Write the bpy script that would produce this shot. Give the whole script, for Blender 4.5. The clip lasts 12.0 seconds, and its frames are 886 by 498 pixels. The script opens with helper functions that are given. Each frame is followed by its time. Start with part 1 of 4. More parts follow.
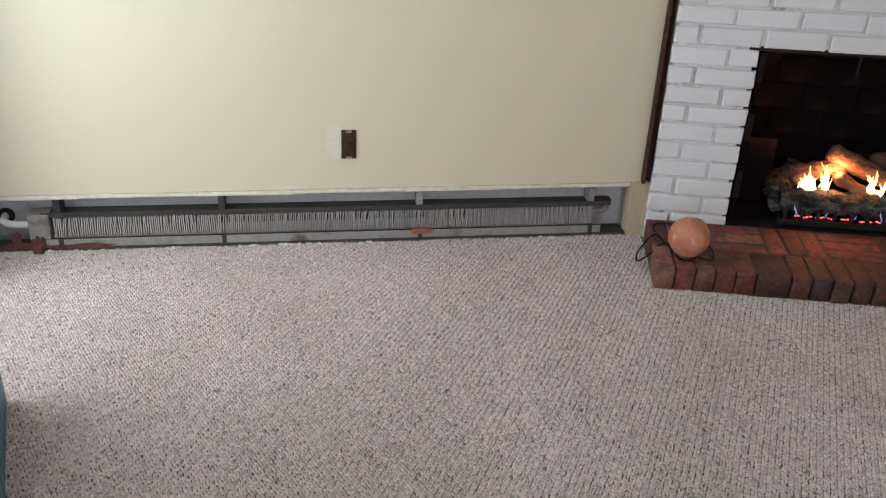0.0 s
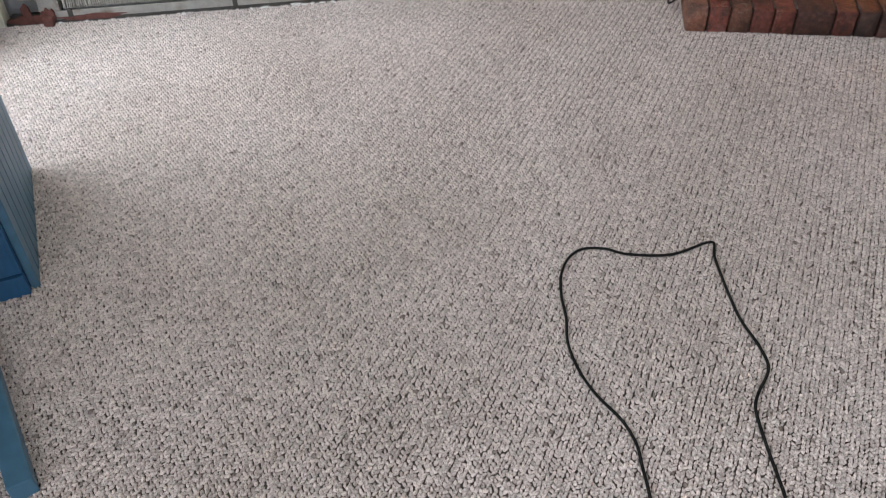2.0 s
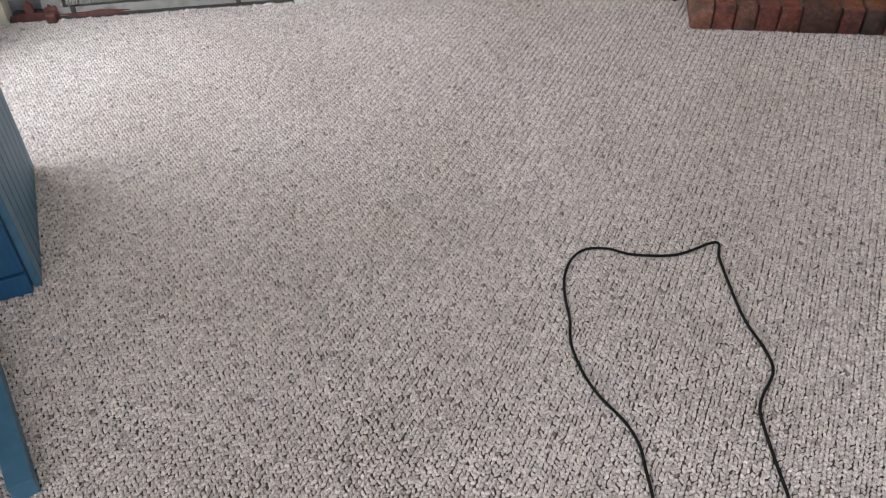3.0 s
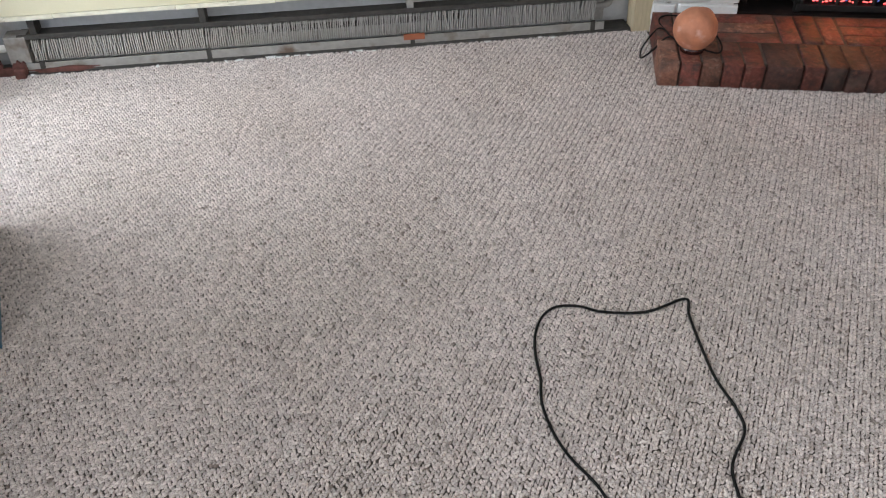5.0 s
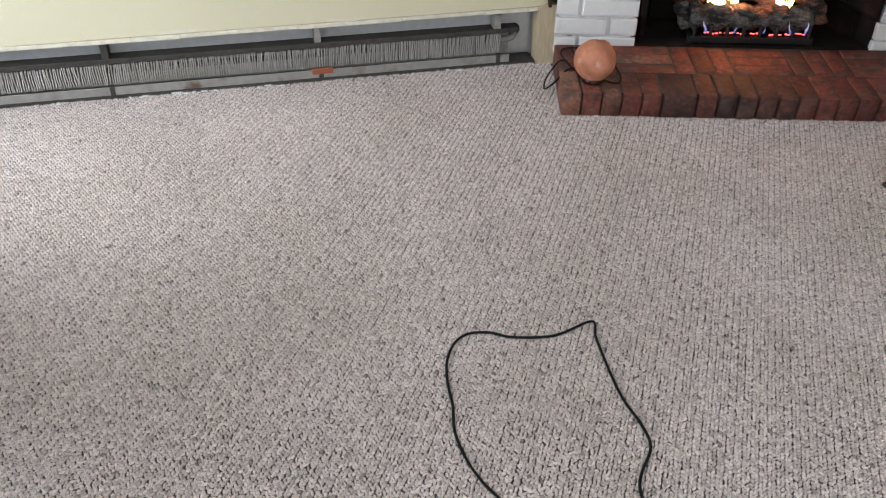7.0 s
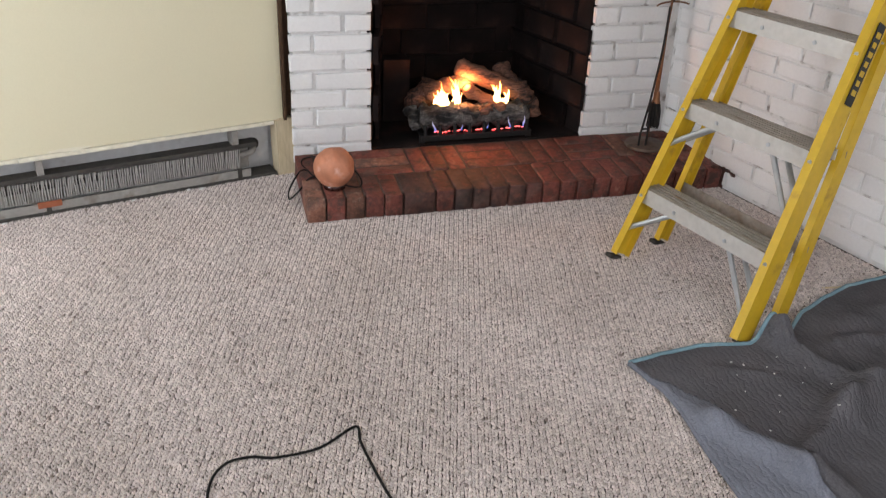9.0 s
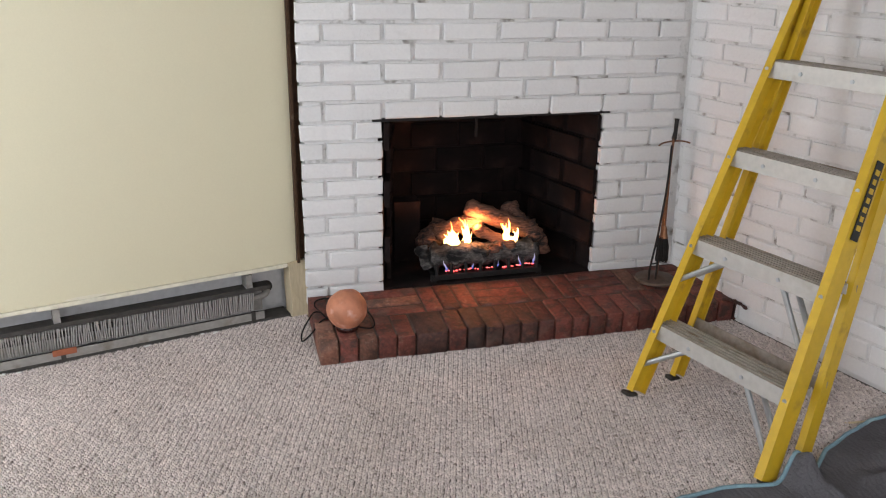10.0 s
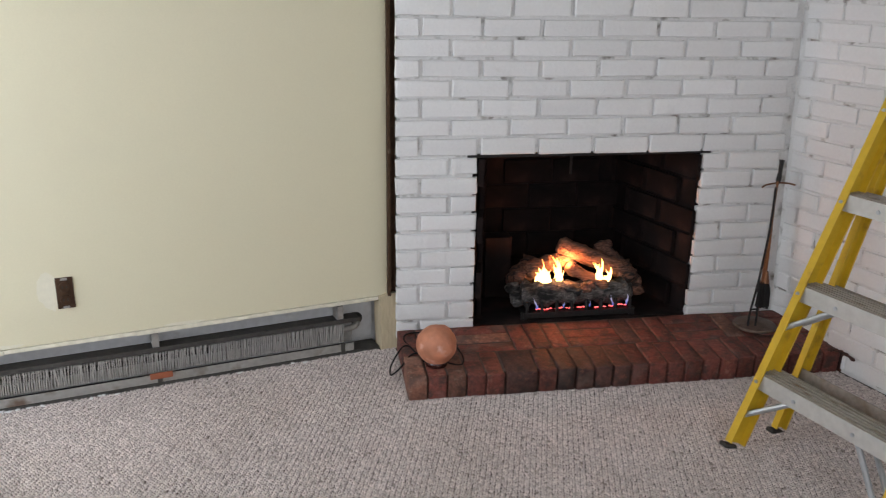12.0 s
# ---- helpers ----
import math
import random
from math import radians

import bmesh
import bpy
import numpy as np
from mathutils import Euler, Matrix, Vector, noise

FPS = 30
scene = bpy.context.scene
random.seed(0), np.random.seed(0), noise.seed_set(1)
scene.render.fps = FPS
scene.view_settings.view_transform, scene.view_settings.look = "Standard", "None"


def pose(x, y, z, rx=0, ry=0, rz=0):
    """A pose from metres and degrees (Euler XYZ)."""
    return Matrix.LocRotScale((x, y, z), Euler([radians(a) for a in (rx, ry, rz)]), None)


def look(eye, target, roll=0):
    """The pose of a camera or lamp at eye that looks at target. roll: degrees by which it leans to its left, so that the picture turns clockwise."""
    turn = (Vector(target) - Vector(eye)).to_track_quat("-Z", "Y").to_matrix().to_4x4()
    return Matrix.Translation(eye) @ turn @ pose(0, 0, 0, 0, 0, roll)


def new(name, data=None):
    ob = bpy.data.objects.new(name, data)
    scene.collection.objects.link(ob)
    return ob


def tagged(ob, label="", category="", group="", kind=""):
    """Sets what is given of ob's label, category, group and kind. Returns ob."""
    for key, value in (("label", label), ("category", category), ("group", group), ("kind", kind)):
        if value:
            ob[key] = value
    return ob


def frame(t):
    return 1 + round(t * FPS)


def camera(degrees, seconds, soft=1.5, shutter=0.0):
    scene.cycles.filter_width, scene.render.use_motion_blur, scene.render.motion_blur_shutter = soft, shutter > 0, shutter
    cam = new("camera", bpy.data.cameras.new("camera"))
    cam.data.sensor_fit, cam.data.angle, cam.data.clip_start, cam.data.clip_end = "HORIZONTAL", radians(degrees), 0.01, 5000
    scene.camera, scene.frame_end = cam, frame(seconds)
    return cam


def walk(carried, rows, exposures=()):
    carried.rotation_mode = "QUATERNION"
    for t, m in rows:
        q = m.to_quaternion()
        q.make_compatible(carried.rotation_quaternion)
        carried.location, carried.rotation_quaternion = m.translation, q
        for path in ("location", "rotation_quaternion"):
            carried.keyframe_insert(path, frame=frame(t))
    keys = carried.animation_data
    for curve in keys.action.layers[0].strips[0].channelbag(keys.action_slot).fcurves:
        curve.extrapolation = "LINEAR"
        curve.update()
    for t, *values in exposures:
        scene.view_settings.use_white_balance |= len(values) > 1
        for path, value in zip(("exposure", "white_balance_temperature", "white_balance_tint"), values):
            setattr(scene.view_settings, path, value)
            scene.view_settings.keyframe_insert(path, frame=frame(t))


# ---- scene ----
cam = camera(55.65, 12.0, soft=1.1, shutter=0.2)
PATH = [
    (0, (-0.8207, -2.9193, 1.3302), (-0.9575, -1.1222, 0.4632), 2.65),
    (0.5, (-0.7832, -2.8858, 1.3181), (-0.94, -1.1193, 0.3935), 2.9),
    (1, (-0.7472, -2.8612, 1.299), (-0.9871, -1.1077, 0.3676), 1.6),
    (1.5, (-0.7134, -2.8953, 1.2802), (-0.9279, -1.3177, 0.0698), -0.35),
    (2, (-0.7183, -2.9103, 1.257), (-0.9421, -1.4142, -0.0512), -2.0),
    (2.5, (-0.7184, -2.9068, 1.2572), (-0.95, -1.419, -0.0591), -2.06),
    (4.5, (-0.7179, -2.8708, 1.2675), (-0.9478, -1.3654, -0.0291), -2.2),
    (5, (-0.7078, -2.8711, 1.2714), (-0.8891, -1.3059, 0.0395), -0.97),
    (5.5, (-0.6995, -2.8708, 1.2689), (-0.8334, -1.2955, 0.0441), -0.5),
    (6, (-0.6949, -2.8766, 1.2729), (-0.789, -1.287, 0.0627), -0.28),
    (6.5, (-0.6915, -2.8812, 1.2758), (-0.7535, -1.2849, 0.0724), -0.02),
    (6.7, (-0.6882, -2.8839, 1.2796), (-0.7325, -1.2779, 0.0885), 0.21),
    (8.3, (-0.6043, -2.8732, 1.2689), (-0.234, -1.216, 0.2121), 5.78),
    (8.5, (-0.6018, -2.8787, 1.2746), (-0.1663, -1.2212, 0.2436), 5.21),
    (9, (-0.5937, -2.8849, 1.2945), (-0.0783, -1.2041, 0.3409), 2.57),
    (9.5, (-0.5897, -2.892, 1.3203), (-0.0447, -1.1231, 0.5627), 1.07),
    (10, (-0.5948, -2.8793, 1.3308), (-0.0796, -1.0683, 0.6564), 0.9),
    (10.5, (-0.5951, -2.8624, 1.3373), (-0.1008, -1.038, 0.6837), 1.24),
    (11, (-0.5995, -2.8438, 1.3426), (-0.1304, -1.0081, 0.702), 1.22),
    (11.5, (-0.6064, -2.8398, 1.3426), (-0.158, -0.9879, 0.7348), 1.29),
    (12, (-0.631, -2.8435, 1.3364), (-0.2966, -0.9665, 0.7321), 0.84),
]
walk(cam, [(t, look(eye, target, roll)) for t, eye, target, roll in PATH],
     exposures=[(0.0, -0.52, 6500, 12), (1.0, -0.48, 6500, 12), (1.5, -0.33, 6450, 11), (2.0, -0.26, 6450, 10), (6.7, -0.2, 6450, 9), (8.3, 0.0, 6600, 11), (9.2, -0.03, 6700, 12), (10.0, -0.12, 6650, 12), (12.0, -0.38, 6500, 11)])

DOOR_W, SIDE_W, BACK_W, FIRE_W = 47.0, 36.0, 25.0, 6.0            # watts of daylight through the two openings, and of the fire

# ---- light: daylight through the glass door on the window wall and the window behind the viewer
SKY = bpy.data.worlds.new("sky")
scene.world = SKY
SKY.use_nodes = True
sky_nodes = SKY.node_tree.nodes
sky_tex = sky_nodes.new("ShaderNodeTexSky")
sky_tex.sky_type, sky_tex.sun_disc = "NISHITA", False
sky_tex.sun_elevation, sky_tex.sun_rotation = radians(48), radians(160)
SKY.node_tree.links.new(sky_tex.outputs[0], sky_nodes["Background"].inputs[0])
sky_nodes["Background"].inputs[1].default_value = 0.12
sun_data = bpy.data.lights.new("sun", "SUN")
sun_data.energy, sun_data.angle, sun_data.color = 1.0, radians(10), (1.0, 0.95, 0.88)
new("sun", sun_data).matrix_world = look((0, 0, 0), (-0.25, 0.62, -0.74))

ROOM = pose(-0.3076, 0.1071, 0, 0, 0, 14.42)      # origin: right end of the yellow wall; x along it, y into it
SIDE = pose(1.206, 0.0, 0, 0, 0, 13.2 - 90) @ pose(0, 0, 0, 1.5)      # the wall leans in a little; origin: the brick corner; x along the side wall into the room, y into the wall


def window_lamp(name, m, sx, sy, watts, colour):
    lamp = bpy.data.lights.new(name, "AREA")
    lamp.shape, lamp.size, lamp.size_y, lamp.energy, lamp.color = "RECTANGLE", sx, sy, watts, colour
    new(name, lamp).matrix_world = m


# the lamps lie in the two openings and point into the room
window_lamp("door_daylight", ROOM @ pose(-2.36, -0.85, 1.15, 0, -68, 0), 1.5, 0.96, DOOR_W, (0.86, 0.93, 1.0))
window_lamp("side_daylight", ROOM @ pose(-2.36, -3.25, 1.15, 0, -68, 0), 1.5, 0.96, SIDE_W, (0.86, 0.93, 1.0))
window_lamp("window_daylight", ROOM @ pose(-0.55, -3.93, 1.45, 70, 0, 0), 2.6, 1.1, BACK_W, (0.92, 0.95, 1.0))


# ---- materials
def shader(name, rough=0.6, metal=0.0, spec=0.5):
    m = bpy.data.materials.new(name)
    m.use_nodes = True
    b = m.node_tree.nodes["Principled BSDF"]
    b.inputs["Roughness"].default_value = rough
    b.inputs["Metallic"].default_value = metal
    b.inputs["Specular IOR Level"].default_value = spec
    return m, m.node_tree.nodes, m.node_tree.links, b


def ramp(nodes, stops):
    r = nodes.new("ShaderNodeValToRGB")
    e = r.color_ramp.elements
    while len(e) < len(stops):
        e.new(0.5)
    for k, (p, c) in enumerate(stops):
        e[k].position, e[k].color = p, (*c, 1)
    return r


def tint(c, k):
    return tuple(min(1.0, v * k) for v in c)


def surface(name, colour, rough=0.6, metal=0.0, spec=0.5, grain=60.0, spread=0.12, stain=None, stain_scale=2.5,
            stain_from=0.62, bump=0.2, depth=0.002, shift=0.0, stretch=(1, 1, 1), rough_spread=0.1):
    """A painted, mineral or wooden surface: fine grain, slow blotches, stains, relief; shift varies it from piece to piece."""
    m, nodes, links, b = shader(name, rough, metal, spec)
    co = nodes.new("ShaderNodeTexCoord")
    mp = nodes.new("ShaderNodeMapping")
    mp.inputs["Scale"].default_value = stretch
    links.new(co.outputs["Object"], mp.inputs["Vector"])
    info = nodes.new("ShaderNodeObjectInfo")
    off = nodes.new("ShaderNodeVectorMath")
    off.operation = "MULTIPLY_ADD"
    mul = nodes.new("ShaderNodeMath")
    mul.operation = "MULTIPLY"
    mul.inputs[1].default_value = 37.0
    links.new(info.outputs["Random"], mul.inputs[0])
    links.new(mp.outputs[0], off.inputs[0])
    off.inputs[1].default_value = (1, 1, 1)
    links.new(mul.outputs[0], off.inputs[2])
    fine = nodes.new("ShaderNodeTexNoise")
    fine.inputs["Scale"].default_value, fine.inputs["Detail"].default_value = grain, 6
    slow = nodes.new("ShaderNodeTexNoise")
    slow.inputs["Scale"].default_value, slow.inputs["Detail"].default_value = stain_scale, 5
    for t in (fine, slow):
        links.new(off.outputs[0], t.inputs["Vector"])
    r1 = ramp(nodes, [(0.25, tint(colour, 1 - spread)), (0.5, colour), (0.75, tint(colour, 1 + spread))])
    links.new(fine.outputs[0], r1.inputs[0])
    r2 = ramp(nodes, [(stain_from, (0, 0, 0)), (min(0.99, stain_from + 0.16), (1, 1, 1))])
    links.new(slow.outputs[0], r2.inputs[0])
    mix = nodes.new("ShaderNodeMixRGB")
    mix.inputs[2].default_value = (*(stain or tint(colour, 1 - 0.8 * spread)), 1)
    links.new(r2.outputs[0], mix.inputs[0])
    links.new(r1.outputs[0], mix.inputs[1])
    last = mix.outputs[0]
    if shift:
        hsv = nodes.new("ShaderNodeHueSaturation")
        rng = nodes.new("ShaderNodeMapRange")
        rng.inputs["To Min"].default_value, rng.inputs["To Max"].default_value = 1 - shift, 1 + shift
        links.new(info.outputs["Random"], rng.inputs["Value"])
        links.new(rng.outputs[0], hsv.inputs["Value"])
        links.new(last, hsv.inputs["Color"])
        last = hsv.outputs[0]
    links.new(last, b.inputs["Base Color"])
    rr = nodes.new("ShaderNodeMapRange")
    rr.inputs["To Min"].default_value, rr.inputs["To Max"].default_value = max(0.05, rough - rough_spread), min(1, rough + rough_spread)
    links.new(slow.outputs[0], rr.inputs["Value"])
    links.new(rr.outputs[0], b.inputs["Roughness"])
    if bump:
        bp = nodes.new("ShaderNodeBump")
        bp.inputs["Strength"].default_value, bp.inputs["Distance"].default_value = bump, depth
        links.new(fine.outputs[0], bp.inputs["Height"])
        links.new(bp.outputs[0], b.inputs["Normal"])
    return m


def carpet_material():
    """Looped berber yarn: beige-grey loops, each a little different, a few browner; shaded pits painted in; slow wear
    over the room.
    """
    m, nodes, links, b = shader("berber_carpet", 0.95, 0, 0.1)
    co = nodes.new("ShaderNodeTexCoord")
    geo = nodes.new("ShaderNodeNewGeometry")
    loops = ramp(nodes, [(0.0, CARPET_DARK), (0.012, CARPET_MID), (0.06, tint(CARPET_LIGHT, 0.82)), (0.5, CARPET_LIGHT), (1.0, tint(CARPET_LIGHT, 1.2))])
    links.new(geo.outputs["Random Per Island"], loops.inputs[0])
    slow = nodes.new("ShaderNodeTexNoise")
    slow.inputs["Scale"].default_value, slow.inputs["Detail"].default_value = 1.7, 4
    fine = nodes.new("ShaderNodeTexNoise")
    fine.inputs["Scale"].default_value, fine.inputs["Detail"].default_value = 420, 2
    for t in (slow, fine):
        links.new(co.outputs["Object"], t.inputs["Vector"])
    wear = ramp(nodes, [(0.35, (0.90, 0.885, 0.865)), (0.65, (1.05, 1.04, 1.04))])
    links.new(slow.outputs[0], wear.inputs[0])
    # fine dark noise paints the shade of small pits into the yarn colour
    pits = ramp(nodes, [(0.34, (0.50, 0.47, 0.45)), (0.47, (1, 1, 1))])
    links.new(fine.outputs[0], pits.inputs[0])
    last = loops.outputs[0]
    for r in (wear, pits):
        mul = nodes.new("ShaderNodeMixRGB")
        mul.blend_type, mul.inputs[0].default_value = "MULTIPLY", 1.0
        links.new(last, mul.inputs[1])
        links.new(r.outputs[0], mul.inputs[2])
        last = mul.outputs[0]
    links.new(last, b.inputs["Base Color"])
    ply = nodes.new("ShaderNodeTexNoise")
    ply.inputs["Scale"].default_value, ply.inputs["Detail"].default_value = 300, 3
    links.new(co.outputs["Object"], ply.inputs["Vector"])
    bp = nodes.new("ShaderNodeBump")
    bp.inputs["Strength"].default_value, bp.inputs["Distance"].default_value = 0.7, 0.003
    links.new(ply.outputs[0], bp.inputs["Height"])
    links.new(bp.outputs[0], b.inputs["Normal"])
    return m


def soot_brick_material():
    m, nodes, links, b = shader("sooty_firebrick", 0.9, 0, 0.2)
    co = nodes.new("ShaderNodeTexCoord")
    n = nodes.new("ShaderNodeTexNoise")
    n.inputs["Scale"].default_value, n.inputs["Detail"].default_value = 9.0, 6
    links.new(co.outputs["Object"], n.inputs["Vector"])
    r = ramp(nodes, [(0.35, (0.0045, 0.0032, 0.003)), (0.55, (0.012, 0.0065, 0.006)), (0.75, (0.034, 0.018, 0.015))])
    links.new(n.outputs[0], r.inputs[0])
    links.new(r.outputs[0], b.inputs["Base Color"])
    bp = nodes.new("ShaderNodeBump")
    bp.inputs["Strength"].default_value, bp.inputs["Distance"].default_value = 0.4, 0.004
    links.new(n.outputs[0], bp.inputs["Height"])
    links.new(bp.outputs[0], b.inputs["Normal"])
    return m


def hearth_material(name, colour, soot, scuff, rough):
    """Fired clay: grain, blotches of soot, pale scuffs and grey dust, pitted relief; varied from brick to brick."""
    m, nodes, links, b = shader(name, rough, 0, 0.4)
    co = nodes.new("ShaderNodeTexCoord")
    info = nodes.new("ShaderNodeObjectInfo")
    off = nodes.new("ShaderNodeVectorMath")
    off.operation = "MULTIPLY_ADD"
    off.inputs[1].default_value = (1, 1, 1)
    mul = nodes.new("ShaderNodeMath")
    mul.operation, mul.inputs[1].default_value = "MULTIPLY", 41.0
    links.new(info.outputs["Random"], mul.inputs[0])
    links.new(co.outputs["Object"], off.inputs[0])
    links.new(mul.outputs[0], off.inputs[2])
    tex = []
    for scale, detail, rgh in ((70, 6, 0.6), (17, 6, 0.7), (31, 7, 0.75), (9, 3, 0.5)):
        n = nodes.new("ShaderNodeTexNoise")
        n.inputs["Scale"].default_value, n.inputs["Detail"].default_value, n.inputs["Roughness"].default_value = scale, detail, rgh
        links.new(off.outputs[0], n.inputs["Vector"])
        tex.append(n)
    base = ramp(nodes, [(0.28, tint(colour, 0.6)), (0.5, colour), (0.74, tint(colour, 1.5))])
    links.new(tex[0].outputs[0], base.inputs[0])
    last = base.outputs[0]
    for t, lo, hi, c in ((tex[1], 0.47, 0.62, soot), (tex[2], 0.555, 0.67, scuff), (tex[3], 0.55, 0.80, (0.15, 0.10, 0.085))):
        r = ramp(nodes, [(lo, (0, 0, 0)), (hi, (0.85, 0.85, 0.85))])
        links.new(t.outputs[0], r.inputs[0])
        mix = nodes.new("ShaderNodeMixRGB")
        links.new(r.outputs[0], mix.inputs[0])
        links.new(last, mix.inputs[1])
        mix.inputs[2].default_value = (*c, 1)
        last = mix.outputs[0]
    hsv = nodes.new("ShaderNodeHueSaturation")
    rng = nodes.new("ShaderNodeMapRange")
    rng.inputs["To Min"].default_value, rng.inputs["To Max"].default_value = 0.68, 1.28
    links.new(info.outputs["Random"], rng.inputs["Value"])
    links.new(rng.outputs[0], hsv.inputs["Value"])
    links.new(last, hsv.inputs["Color"])
    links.new(hsv.outputs[0], b.inputs["Base Color"])
    bp = nodes.new("ShaderNodeBump")
    bp.inputs["Strength"].default_value, bp.inputs["Distance"].default_value = 0.8, 0.004
    links.new(tex[2].outputs[0], bp.inputs["Height"])
    links.new(bp.outputs[0], b.inputs["Normal"])
    return m


def glow(name, low, high, strength, z0, z1):
    """A flame: from the hot foot to the thin tip, by height above its own foot."""
    m = bpy.data.materials.new(name)
    m.use_nodes = True
    nodes, links = m.node_tree.nodes, m.node_tree.links
    nodes.remove(nodes["Principled BSDF"])
    e = nodes.new("ShaderNodeEmission")
    co = nodes.new("ShaderNodeTexCoord")
    sp = nodes.new("ShaderNodeSeparateXYZ")
    rg = nodes.new("ShaderNodeMapRange")
    rg.inputs["From Min"].default_value, rg.inputs["From Max"].default_value = z0, z1
    r = ramp(nodes, [(0.0, low), (1.0, high)])
    links.new(co.outputs["Object"], sp.inputs[0])
    links.new(sp.outputs["Z"], rg.inputs["Value"])
    links.new(rg.outputs[0], r.inputs[0])
    links.new(r.outputs[0], e.inputs["Color"])
    e.inputs["Strength"].default_value = strength
    links.new(e.outputs[0], nodes["Material Output"].inputs["Surface"])
    return m


CARPET_DARK, CARPET_MID, CARPET_LIGHT = (0.26, 0.215, 0.195), (0.46, 0.405, 0.38), (0.685, 0.614, 0.588)
M_CARPET = carpet_material()
# backing coloured dark to deepen the shade in the gaps between loops
M_BACKING = surface("carpet_backing", (0.085, 0.072, 0.064), 0.95, grain=300, spread=0.3, bump=0.5)
M_YELLOW = surface("cream_wall_paint", (0.70, 0.65, 0.47), 0.5, grain=180, spread=0.02, stain=(0.67, 0.615, 0.45), stain_scale=1.2, bump=0.12, depth=0.001)
M_CUT = surface("torn_drywall_edge", (0.70, 0.66, 0.54), 0.9, grain=40, spread=0.12, stain=(0.50, 0.44, 0.33), stain_scale=14, bump=0.6, depth=0.003)
M_PATCH = surface("joint_compound", (0.74, 0.70, 0.56), 0.8, grain=60, spread=0.05, bump=0.3)
M_WHITE = surface("white_painted_brick", (0.72, 0.715, 0.715), 0.45, grain=95, spread=0.03, stain=(0.60, 0.59, 0.58), stain_scale=9, stain_from=0.68, bump=0.4, depth=0.004, shift=0.05)
M_WMORTAR = surface("white_painted_mortar", (0.68, 0.675, 0.67), 0.7, grain=130, spread=0.06, stain=(0.20, 0.18, 0.16), stain_scale=19, stain_from=0.57, bump=0.7, depth=0.004)
M_DARKWOOD = surface("dark_brown_trim", (0.062, 0.034, 0.020), 0.8, spec=0.15, grain=50, spread=0.3, stain=(0.16, 0.12, 0.09), stain_scale=18, stain_from=0.66, bump=0.3)
M_PINE = surface("bare_pine", (0.52, 0.43, 0.29), 0.7, grain=30, spread=0.14, stain=(0.34, 0.24, 0.13), stain_scale=8, bump=0.25, stretch=(4, 4, 0.6))
M_OAK = surface("orange_oak", (0.52, 0.27, 0.09), 0.45, grain=30, spread=0.18, bump=0.2, stretch=(4, 4, 0.5))
M_STEEL = surface("grey_heater_steel", (0.30, 0.285, 0.265), 0.55, 0.1, grain=40, spread=0.18, stain=(0.13, 0.085, 0.06), stain_scale=13, stain_from=0.55, bump=0.15)
M_PANEL = surface("blue_grey_heater_panel", (0.50, 0.505, 0.515), 0.5, 0.1, grain=40, spread=0.10, stain=(0.20, 0.15, 0.11), stain_scale=7, stain_from=0.62, bump=0.12)
M_DARKSTEEL = surface("dark_heater_steel", (0.055, 0.050, 0.045), 0.7, 0.2, grain=60, spread=0.3, bump=0.3)
M_FIN = surface("dull_aluminium_fin", (0.43, 0.415, 0.39), 0.5, 0.2, grain=60, spread=0.16, bump=0.1, shift=0.12)
M_RUST = surface("rust_brown_stain", (0.13, 0.05, 0.04), 0.85, grain=50, spread=0.35, bump=0.4)
M_WHITEPIPE = surface("white_painted_pipe", (0.72, 0.70, 0.66), 0.5, grain=40, spread=0.05, bump=0.1)
M_ORANGE = surface("orange_tag", (0.33, 0.10, 0.045), 0.7, grain=40, spread=0.2, bump=0.1)
M_BRICK = hearth_material("red_hearth_brick", (0.158, 0.046, 0.034), (0.045, 0.028, 0.024), (0.25, 0.12, 0.085), 0.68)
M_BRICKTAN = hearth_material("worn_tan_brick", (0.185, 0.082, 0.055), (0.07, 0.04, 0.032), (0.30, 0.19, 0.14), 0.8)
M_BRICKDARK = hearth_material("charred_brick", (0.075, 0.033, 0.026), (0.028, 0.022, 0.020), (0.17, 0.06, 0.04), 0.75)
M_HMORTAR = surface("dark_hearth_mortar", (0.085, 0.060, 0.050), 0.95, grain=90, spread=0.3, bump=0.8, depth=0.004)
M_SOOT = soot_brick_material()
M_IRON = surface("black_cast_iron", (0.018, 0.017, 0.017), 0.55, 0.5, grain=80, spread=0.3, bump=0.3)
M_LOG = surface("ceramic_log_bark", (0.15, 0.068, 0.045), 0.9, grain=95, spread=0.8, stain=(0.02, 0.014, 0.012), stain_scale=34, stain_from=0.47, bump=1.0, depth=0.010, stretch=(0.5, 2, 2))
M_LOGCUT = surface("ceramic_split_log", (0.21, 0.092, 0.055), 0.9, grain=75, spread=0.6, stain=(0.05, 0.024, 0.018), stain_scale=30, stain_from=0.52, bump=0.9, depth=0.006, stretch=(0.35, 3, 3))
M_CHAR = surface("charred_log", (0.105, 0.095, 0.09), 0.95, grain=95, spread=0.85, stain=(0.012, 0.011, 0.011), stain_scale=14, stain_from=0.48, bump=1.0, depth=0.010, stretch=(0.6, 2, 2))
M_FLAME = glow("yellow_flame", (1.0, 0.62, 0.24), (1.0, 0.32, 0.06), 9.0, 0.0, 0.12)
M_BLUEFLAME = glow("blue_pilot_flame", (0.12, 0.2, 0.9), (0.75, 0.7, 1.0), 0.75, 0.0, 0.03)
M_EMBER = glow("red_ember", (1.0, 0.04, 0.05), (1.0, 0.17, 0.15), 3.0, -0.01, 0.01)
